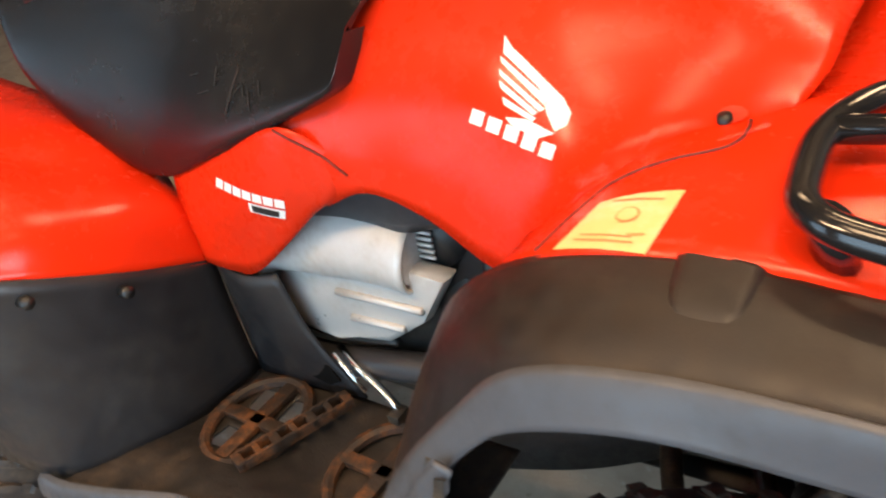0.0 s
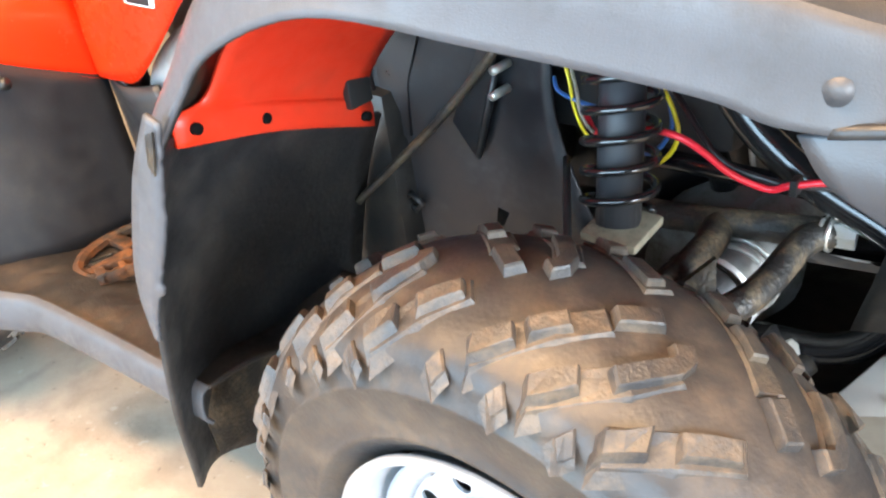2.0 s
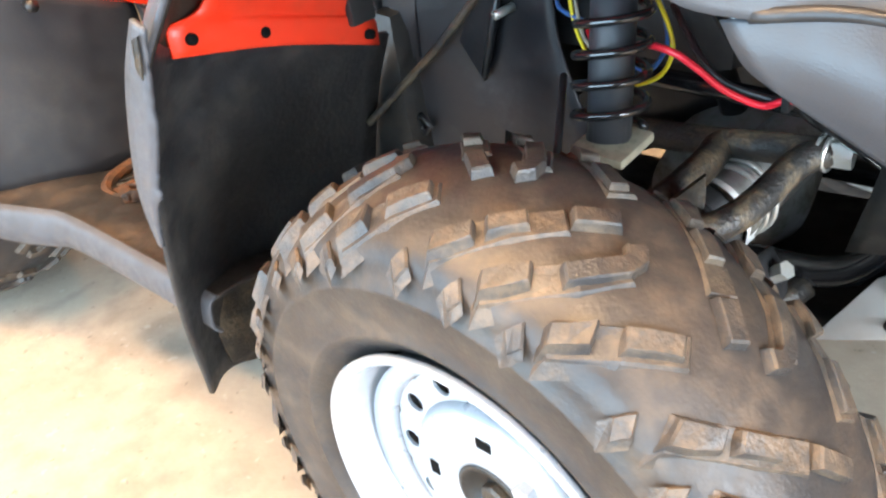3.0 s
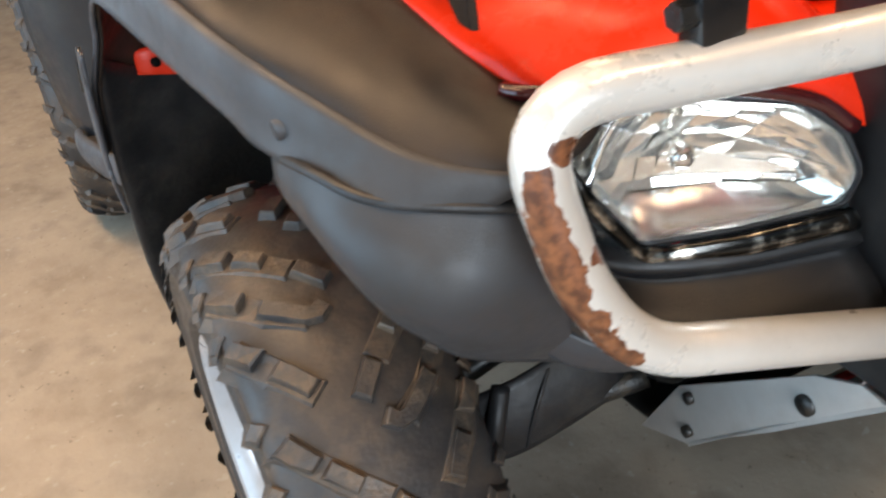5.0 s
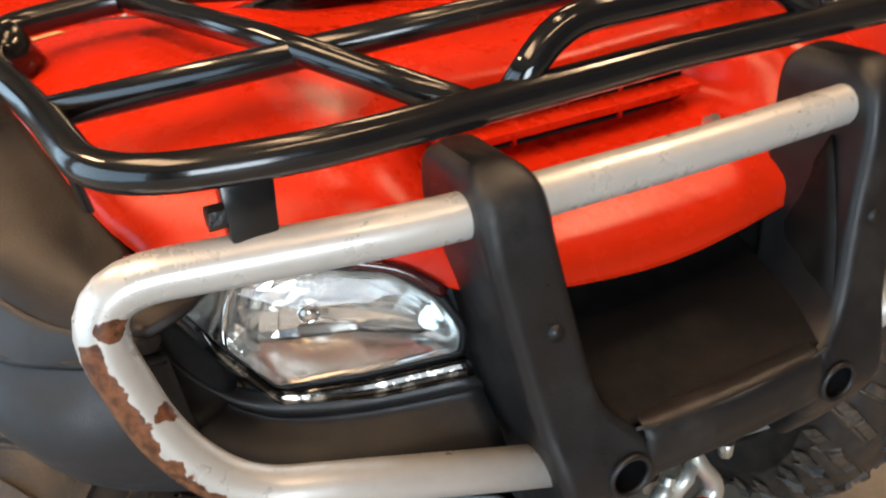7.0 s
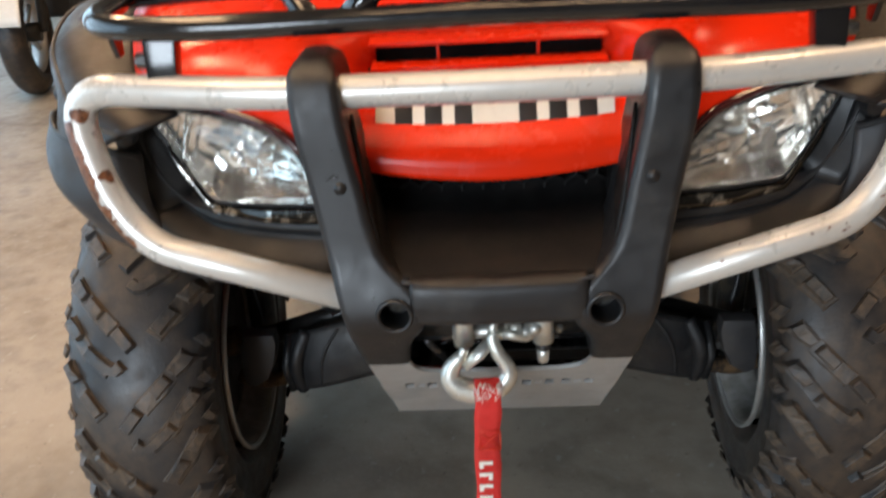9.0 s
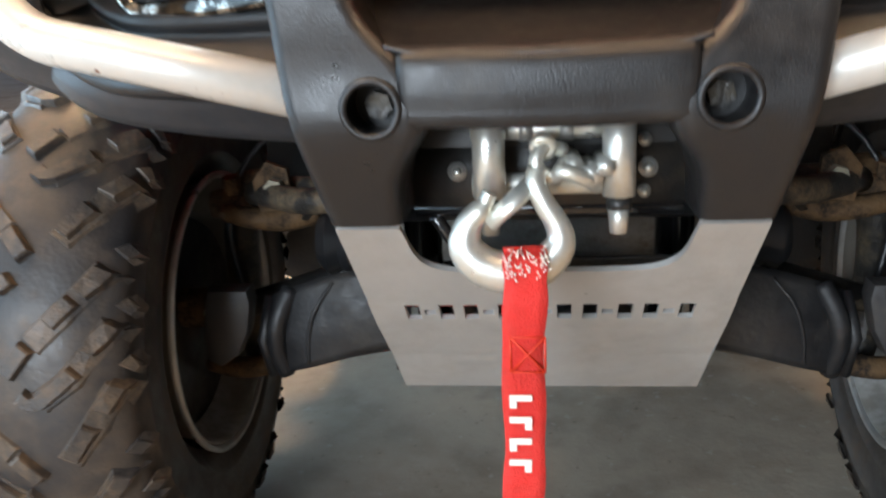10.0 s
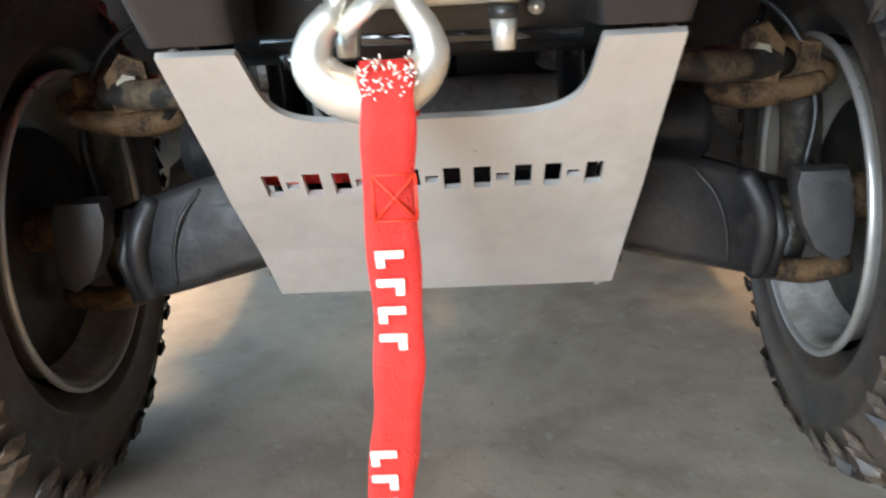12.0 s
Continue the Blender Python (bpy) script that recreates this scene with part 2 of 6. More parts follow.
def tube_paint():
    """Silver bumper paint, flaked to brown rust in a few patches with ragged edges."""
    m = material("silver_bumper_paint", (0.67, 0.65, 0.61), 0.32, metal=0.35, second=(0.56, 0.54, 0.50), amount=0.5, scale=14, coat=0.15)
    n, l = m.node_tree.nodes, m.node_tree.links
    b = n["Principled BSDF"]
    co = n.new("ShaderNodeTexCoord")
    noise_a = n.new("ShaderNodeTexNoise")
    noise_a.inputs["Scale"].default_value, noise_a.inputs["Detail"].default_value = 62, 7
    l.new(co.outputs["Object"], noise_a.inputs["Vector"])
    total = None
    for (x, y, z), (sx, sy, sz), turn in RUST_SPOTS:
        mp = n.new("ShaderNodeMapping")
        mp.vector_type = "TEXTURE"
        mp.inputs["Location"].default_value = (x, y, z)
        mp.inputs["Scale"].default_value = (sx, sy, sz)
        mp.inputs["Rotation"].default_value = (radians(turn), 0, 0)
        gr = n.new("ShaderNodeTexGradient")
        gr.gradient_type = "SPHERICAL"
        l.new(co.outputs["Object"], mp.inputs["Vector"])
        l.new(mp.outputs[0], gr.inputs["Vector"])
        if total is None:
            total = gr.outputs["Fac"]
        else:
            mx = n.new("ShaderNodeMath")
            mx.operation = "MAXIMUM"
            l.new(total, mx.inputs[0])
            l.new(gr.outputs["Fac"], mx.inputs[1])
            total = mx.outputs[0]
    add = n.new("ShaderNodeMath")
    add.operation = "MULTIPLY_ADD"
    l.new(noise_a.outputs["Fac"], add.inputs[0])
    add.inputs[1].default_value = 1.7
    l.new(total, add.inputs[2])
    edge = n.new("ShaderNodeMapRange")
    edge.inputs[1].default_value, edge.inputs[2].default_value = 1.20, 1.24
    l.new(add.outputs[0], edge.inputs[0])
    old = b.inputs["Base Color"].links[0].from_socket
    mix = n.new("ShaderNodeMix")
    mix.data_type = "RGBA"
    l.new(edge.outputs[0], mix.inputs[0])
    tone = n.new("ShaderNodeMix")
    tone.data_type = "RGBA"
    tone.inputs[6].default_value, tone.inputs[7].default_value = (0.23, 0.085, 0.035, 1), (0.085, 0.030, 0.015, 1)
    spread = n.new("ShaderNodeMapRange")
    spread.inputs[1].default_value, spread.inputs[2].default_value = 0.40, 0.62
    patch = n.new("ShaderNodeTexNoise")
    patch.inputs["Scale"].default_value, patch.inputs["Detail"].default_value = 140, 5
    l.new(co.outputs["Object"], patch.inputs["Vector"])
    l.new(patch.outputs["Fac"], spread.inputs[0])
    l.new(spread.outputs[0], tone.inputs[0])
    l.new(tone.outputs[2], mix.inputs[7])
    # small dark chips and grime all along the tube
    chips = n.new("ShaderNodeTexNoise")
    chips.inputs["Scale"].default_value, chips.inputs["Detail"].default_value = 120, 2
    l.new(co.outputs["Object"], chips.inputs["Vector"])
    chip = n.new("ShaderNodeMapRange")
    chip.inputs[1].default_value, chip.inputs[2].default_value = 0.755, 0.785
    l.new(chips.outputs["Fac"], chip.inputs[0])
    grime = n.new("ShaderNodeMix")
    grime.data_type = "RGBA"
    l.new(chip.outputs[0], grime.inputs[0])
    l.new(old, grime.inputs[6])
    grime.inputs[7].default_value = (0.17, 0.12, 0.08, 1)
    old = grime.outputs[2]
    l.new(old, mix.inputs[6])
    l.new(mix.outputs[2], b.inputs["Base Color"])
    mm = n.new("ShaderNodeMapRange")
    mm.inputs[3].default_value, mm.inputs[4].default_value = 0.35, 0.0
    l.new(edge.outputs[0], mm.inputs[0])
    l.new(mm.outputs[0], b.inputs["Metallic"])
    return m


RUST_SPOTS = [
    ((0.402, -0.366, 0.771), (0.020, 0.012, 0.012), 0),
    ((0.406, -0.379, 0.752), (0.026, 0.011, 0.022), 20),
    ((0.407, -0.377, 0.738), (0.026, 0.011, 0.026), 20),
    ((0.408, -0.374, 0.721), (0.026, 0.011, 0.028), 20),
    ((0.410, -0.370, 0.707), (0.026, 0.011, 0.028), 20),
    ((0.412, -0.366, 0.692), (0.027, 0.012, 0.029), 20),
    ((0.415, -0.360, 0.677), (0.027, 0.013, 0.028), 22),
    ((0.417, -0.354, 0.662), (0.027, 0.014, 0.026), 25),
    ((0.420, -0.345, 0.648), (0.028, 0.014, 0.018), 25),
    ((0.418, -0.351, 0.713), (0.016, 0.011, 0.010), 0),
    ((0.470, 0.200, 0.625), (0.030, 0.012, 0.006), 0),
    ((0.460, 0.240, 0.630), (0.030, 0.010, 0.006), 0),
    ((0.450, 0.280, 0.640), (0.030, 0.010, 0.006), 0),
]
SILVER = tube_paint()


def glass(name, tint=(1, 1, 1), rough=0.02):
    m = bpy.data.materials.new(name)
    m.use_nodes = True
    b = m.node_tree.nodes["Principled BSDF"]
    b.inputs["Base Color"].default_value = (*tint, 1)
    b.inputs["Transmission Weight"].default_value = 1.0
    b.inputs["Roughness"].default_value = rough
    b.inputs["IOR"].default_value = 1.35
    return m


LENS = glass("headlamp_lens")


# ---- building helpers ----
def catmull(pts, n):
    """A smooth curve through the points, n steps between each two."""
    p = [Vector(q) for q in pts]
    p = [p[0] * 2 - p[1]] + p + [p[-1] * 2 - p[-2]]
    out = []
    for i in range(1, len(p) - 2):
        a, b, c, d = p[i - 1 : i + 3]
        for k in range(n):
            t = k / n
            out.append(0.5 * (2 * b + (c - a) * t + (2 * a - 5 * b + 4 * c - d) * t * t + (3 * b - a - 3 * c + d) * t ** 3))
    return out + [p[-2]]


def grid(rows, nu=6, nv=6):
    """A smooth sheet through rows of control points."""
    across = [catmull(r, nv) for r in rows]
    lines = [catmull(col, nu) for col in zip(*across)]
    bm = bmesh.new()
    v = [[bm.verts.new(p) for p in line] for line in lines]
    for i in range(len(v) - 1):
        for j in range(len(v[0]) - 1):
            bm.faces.new((v[i][j], v[i + 1][j], v[i + 1][j + 1], v[i][j + 1]))
    return bm


def whole(rows):
    """Rows given for the right half, carried on over the centre line to the left."""
    return [row[::-1] + [(x, -y, z) for x, y, z in row[1:]] for row in rows]


def rounded(pts, r, k=6):
    """A polyline with its corners rounded by arcs of about radius r."""
    p = [Vector(q) for q in pts]
    out = [p[0]]
    for a, b, c in zip(p, p[1:], p[2:]):
        d = min(r, (a - b).length * 0.48, (c - b).length * 0.48)
        s, e = b + (a - b).normalized() * d, b + (c - b).normalized() * d
        for i in range(k + 1):
            t = i / k
            out.append(s * (1 - t) ** 2 + b * 2 * t * (1 - t) + e * t * t)
    return out + [p[-1]]


def sweep(pts, r, seg=12, closed=False, bm=None, flat=1.0, r2=None):
    """A round bar along a path, with capped ends; flat squeezes it, r2 tapers it to another radius."""
    bm = bm or bmesh.new()
    p = [Vector(q) for q in pts]
    n = len(p)
    tang = [((p[(i + 1) % n] - p[i - 1]) if closed else (p[min(i + 1, n - 1)] - p[max(i - 1, 0)])).normalized() for i in range(n)]
    side = tang[0].orthogonal().normalized()
    rings = []
    for i in range(n):
        side = (side - tang[i] * side.dot(tang[i])).normalized()
        up = tang[i].cross(side)
        rad = r if r2 is None else r + (r2 - r) * i / (n - 1)
        rings.append([bm.verts.new(p[i] + rad * (math.cos(a) * side + flat * math.sin(a) * up)) for a in (2 * math.pi * k / seg for k in range(seg))])
    for i in range(n if closed else n - 1):
        a, b = rings[i], rings[(i + 1) % n]
        for k in range(seg):
            bm.faces.new((a[k], a[(k + 1) % seg], b[(k + 1) % seg], b[k]))
    if not closed:
        bm.faces.new(rings[0][::-1])
        bm.faces.new(rings[-1])
    return bm


def block(centre, size, bevel=0.004, turn=(0, 0, 0), bm=None):
    """A box with rounded edges."""
    bm = bm or bmesh.new()
    made = bmesh.ops.create_cube(bm, size=1.0, matrix=pose(*centre, *turn) @ Matrix.Diagonal((*size, 1)))
    if bevel:
        edges = list({e for v in made["verts"] for e in v.link_edges})
        bmesh.ops.bevel(bm, geom=edges, offset=bevel, segments=2, profile=0.6, affect="EDGES")
    return bm


def rod(a, b, r, seg=14, bevel=0.0, r2=None, bm=None):
    """A straight round rod from a to b."""
    return sweep([Vector(a), Vector(a).lerp(Vector(b), 0.5), Vector(b)], r, seg, bm=bm, r2=r2)


def slab(outline, normal, thick, bevel=0.002, bm=None):
    """A flat plate: an outline of points, made thick along normal, with broken edges."""
    bm = bm or bmesh.new()
    n = Vector(normal).normalized() * thick
    lo = [bm.verts.new(Vector(p)) for p in outline]
    hi = [bm.verts.new(Vector(p) + n) for p in outline]
    k = len(lo)
    faces = [bm.faces.new(lo[::-1]), bm.faces.new(hi)]
    faces += [bm.faces.new((lo[i], lo[(i + 1) % k], hi[(i + 1) % k], hi[i])) for i in range(k)]
    if bevel:
        edges = [e for f in faces[:2] for e in f.edges]
        bmesh.ops.bevel(bm, geom=edges, offset=bevel, segments=2, profile=0.6, affect="EDGES")
    bmesh.ops.recalc_face_normals(bm, faces=bm.faces[:])
    return bm


def lathe(profile, steps=48, centre=(0, 0, 0), bm=None, closed=False):
    """Turns a profile of (axis, radius) about the y axis through centre."""
    bm = bm or bmesh.new()
    rings = []
    for i in range(steps):
        a = 2 * math.pi * i / steps
        rings.append([bm.verts.new((centre[0] + r * math.sin(a), centre[1] + s, centre[2] + r * math.cos(a))) for s, r in profile])
    m = len(profile)
    for i in range(steps):
        a, b = rings[i], rings[(i + 1) % steps]
        for k in range(m if closed else m - 1):
            bm.faces.new((a[k], a[(k + 1) % m], b[(k + 1) % m], b[k]))
    return bm


def spiral(a, b, radius, turns, wire, seg=8):
    a, b = Vector(a), Vector(b)
    axis = (b - a).normalized()
    u = axis.orthogonal().normalized()
    w = axis.cross(u)
    n = int(turns * 20)
    return sweep([a + (b - a) * i / n + radius * (math.cos(2 * math.pi * turns * i / n) * u + math.sin(2 * math.pi * turns * i / n) * w) for i in range(n + 1)], wire, seg)


def flip(bm):
    """The same piece for the other side of the machine."""
    other = bm.copy()
    for v in other.verts:
        v.co.y = -v.co.y
    bmesh.ops.reverse_faces(other, faces=other.faces[:])
    return other


def part(name, bm, mat, parent, label="", smooth=True, thick=0.0):
    """Links a bmesh as one mesh object under a thing or a part."""
    if smooth:
        for f in bm.faces:
            f.smooth = True
        for e in bm.edges:
            if len(e.link_faces) == 2 and e.calc_face_angle(0) > radians(38):
                e.smooth = False
    me = bpy.data.meshes.new(name)
    bm.to_mesh(me)
    bm.free()
    me.materials.append(mat)
    ob = new(name, me)
    ob.parent = parent
    if thick:
        mod = ob.modifiers.new("thickness", "SOLIDIFY")
        mod.thickness, mod.offset = thick, 0
    return tagged(ob, label)


def both(name, bm, mat, parent, label="", smooth=True, thick=0.0):
    """A part on the right side and its twin on the left."""
    twin = flip(bm)
    a = part(name, bm, mat, parent, label, smooth, thick)
    b = part(name, twin, mat, parent, label, smooth, thick)
    return a, b


def thing(name, label, category, where=(0, 0, 0), group="", kind=""):
    ob = new(name)
    ob.location = where
    return tagged(ob, label, category, group, kind)


def structure(name, bm, mat, label, smooth=False):
    ob = part(name, bm, mat, None, label, smooth)
    return tagged(ob, category=name.split("_")[0], kind="structure")


# ---- garage ----
FLOOR = 0.046


def garage():
    bm = bmesh.new()
    bmesh.ops.create_grid(bm, x_segments=1, y_segments=1, size=1, matrix=Matrix.Translation((0, 0, FLOOR)) @ Matrix.Diagonal((400, 400, 1, 1)))
    structure("floor", bm, CONCRETE, "worn grey concrete garage floor with stains", False)
    h = 2.7
    structure("wall_back", block((-5.6, 0, h / 2), (0.2, 6.4, h), 0), PLASTER, "plain plastered garage wall")
    structure("wall_side", block((-0.75, 3.3, h / 2), (9.9, 0.2, h), 0), PLASTER, "plain plastered garage wall")
    # door wall with a wide opening
    structure("wall_door", block((-1.95, -3.1, h / 2), (0.9, 0.2, h), 0), PLASTER, "plain plastered pier between the open doors")
    structure("wall_door_rear", block((-5.25, -3.1, h / 2), (0.9, 0.2, h), 0), PLASTER, "plain plastered garage wall beside the open door")
    structure("wall_lintel_rear", block((-3.6, -3.1, 2.5), (2.4, 0.2, 0.4), 0), PLASTER, "plain plastered lintel over the second door")
    structure("wall_door_end", block((3.15, -3.1, h / 2), (1.7, 0.2, h), 0), PLASTER, "plain plastered garage wall beside the open door")
    structure("wall_lintel", block((0.4, -3.1, 2.5), (3.8, 0.2, 0.4), 0), PLASTER, "plain plastered lintel over the open door")
    structure("wall_front", block((4.1, 1.7, h / 2), (0.2, 3.0, h), 0), PLASTER, "plain plastered garage wall")
    structure("wall_front_end", block((4.1, -2.7, h / 2), (0.2, 1.0, h), 0), PLASTER, "plain plastered garage wall")
    structure("wall_front_lintel", block((4.1, -1.0, 2.5), (0.2, 2.4, 0.4), 0), PLASTER, "plain plastered lintel")
    structure("ceiling", block((-0.75, 0.1, h + 0.1), (9.9, 6.6, 0.18), 0), BOARD, "brown boarded garage ceiling")


garage()


# ---- the quad bike ----
quad = thing("quad_bike", "red and black four-wheeled quad bike with silver bumper", "quad bike")
AXLE_Z = 0.325


def mound(s, half, crown, drop):
    """Radius of the tyre's carcass at s across its width."""
    t = min(1.0, abs(s) / half)
    return crown - drop * t ** 2.6


def tyre_profile(half, crown, drop, bead):
    side = []
    for i in range(-10, 11):
        s = half * i / 10
        side.append((s, mound(s, half, crown, drop)))
    k = crown - drop
    right = [(half + 0.003, k - 0.012), (half + 0.0045, k - 0.024), (half + 0.0068, k - 0.0265), (half + 0.0068, k - 0.0295), (half + 0.0045, k - 0.032), (half + 0.004, k - 0.055), (half + 0.002, bead + 0.034), (half + 0.0035, bead + 0.031), (half + 0.0035, bead + 0.028), (half - 0.002, bead + 0.024), (half - 0.016, bead + 0.004)]
    left = [(-s, r) for s, r in reversed(right)]
    return left + side + right


def lug_mesh(name, path, width, half, crown, drop, rise, way=1):
    """One tread block along a path of (mm across the tyre, degrees round it), on the top of a wheel at the origin."""
    arc = math.pi / 180 * crown
    p = [Vector((s * 0.001 * half / 0.083, way * (a - 1.3) * arc)) for s, a in path]
    sides = []
    for i, q in enumerate(p):
        run = (p[min(i + 1, len(p) - 1)] - p[max(i - 1, 0)]).normalized()
        sides.append(Vector((-run.y, run.x)))
    first, last = (p[1] - p[0]).normalized(), (p[-1] - p[-2]).normalized()
    bm = bmesh.new()
    # worn top, rounded shoulder and splayed foot of the block
    rings = []
    for lift, grow, back in ((rise, 0.76, 0.0022), (rise - 0.0015, 0.86, 0.0008), (-0.006, 1.18, -0.0022)):
        w = width * 0.5 * grow
        line = [p[0] + first * back] + p[1:-1] + [p[-1] - last * back]
        flat = [q + n * w for q, n in zip(line, sides)] + [q - n * w for q, n in reversed(list(zip(line, sides)))]
        ring = []
        for s, u in flat:
            over = max(0.0, abs(s) - half)
            r = mound(s, half, crown, drop) + lift - over * 1.1
            y = math.copysign(min(abs(s), half + 0.010), s) + (math.copysign(lift * 0.55, s) if abs(s) > half * 0.8 else 0)
            ring.append(bm.verts.new((r * math.sin(u / crown), y, r * math.cos(u / crown))))
        rings.append(ring)
    n = len(p)
    m = 2 * n
    for i in range(n - 1):
        bm.faces.new((rings[0][i], rings[0][i + 1], rings[0][m - 2 - i], rings[0][m - 1 - i]))
    for a, b in zip(rings, rings[1:]):
        for i in range(m):
            bm.faces.new((a[i], a[(i + 1) % m], b[(i + 1) % m], b[i]))
    bmesh.ops.recalc_face_normals(bm, faces=bm.faces[:])
    me = bpy.data.meshes.new(name)
    bm.to_mesh(me)
    bm.free()
    me.materials.append(LUG)
    return me


# tread of one half of the tyre, a group of three rows repeated nine times round it: (mm from the middle, degrees), width
TREAD = (
    ("lug_outer", ((-72, 2.6), (-64, 5.0), (-55, 7.4)), 0.0135),
    ("lug_middle", ((-50, 8.4), (-41, 10.4), (-31, 12.5)), 0.0140),
    ("lug_centre", ((-12, 16.2), (-2, 18.6), (8, 21.0)), 0.0150),
    ("lug_outer", ((-77, 12.6), (-69, 15.0), (-60, 17.6)), 0.0135),
    ("lug_hooked", ((-51, 20.8), (-36, 23.4), (-21, 25.7), (-12, 26.0), (-3, 24.6)), 0.0145),
    ("lug_outer", ((-79, 24.0), (-72, 26.2), (-64, 28.6)), 0.0135),
    ("lug_long", ((-58, 31.3), (-48, 33.9), (-37, 37.0)), 0.0150),
    ("tread_rib", ((-74, 2.4), (-40, 11.0), (-14, 16.2)), 0.0230),
    ("tread_rib", ((-79, 12.6), (-45, 22.4), (-18, 26.2)), 0.0230),
    ("tread_rib", ((-80, 24.4), (-58, 31.8), (-34, 38.0)), 0.0230),
    ("lug_shoulder", ((-80, -0.4), (-85, -1.4), (-91, -2.4)), 0.0150),
    ("lug_shoulder", ((-83, 10.4), (-88, 9.4), (-93, 8.4)), 0.0150),
    ("lug_shoulder", ((-84, 21.6), (-89, 20.6), (-94, 19.6)), 0.0150),
)


def rim_disc(y, r0, r1, holes, hole_r, thick):
    """The wheel's disc, with a ring of real round holes."""
    bm = bmesh.new()
    k = 20
    for h in range(holes):
        mid, w = 2 * math.pi * h / holes, math.pi / holes
        rm = (r0 + r1) / 2
        inner, outer = [], []
        for i in range(k):
            a = 2 * math.pi * i / k
            inner.append((mid + hole_r * math.cos(a) / rm, rm + hole_r * math.sin(a)))
            dx, dy = math.cos(a), math.sin(a)
            # box edge in (angle, radius), reached along the ray scaled to each side
            sx, sy = dx * w, dy * (r1 - r0) / 2
            m = max(abs(sx) / w, abs(sy) / ((r1 - r0) / 2))
            outer.append((mid + sx / m, rm + sy / m))
        for face_y in (y, y + thick):
            vi = [bm.verts.new((r * math.sin(t), face_y, r * math.cos(t))) for t, r in inner]
            vo = [bm.verts.new((r * math.sin(t), face_y, r * math.cos(t))) for t, r in outer]
            for i in range(k):
                j = (i + 1) % k
                bm.faces.new((vi[i], vi[j], vo[j], vo[i]))
            if face_y == y:
                first = vi
            else:
                for i in range(k):
                    j = (i + 1) % k
                    bm.faces.new((first[i], first[j], vi[j], vi[i]))
    bmesh.ops.remove_doubles(bm, verts=bm.verts[:], dist=0.0004)
    bmesh.ops.recalc_face_normals(bm, faces=bm.faces[:])
    return bm


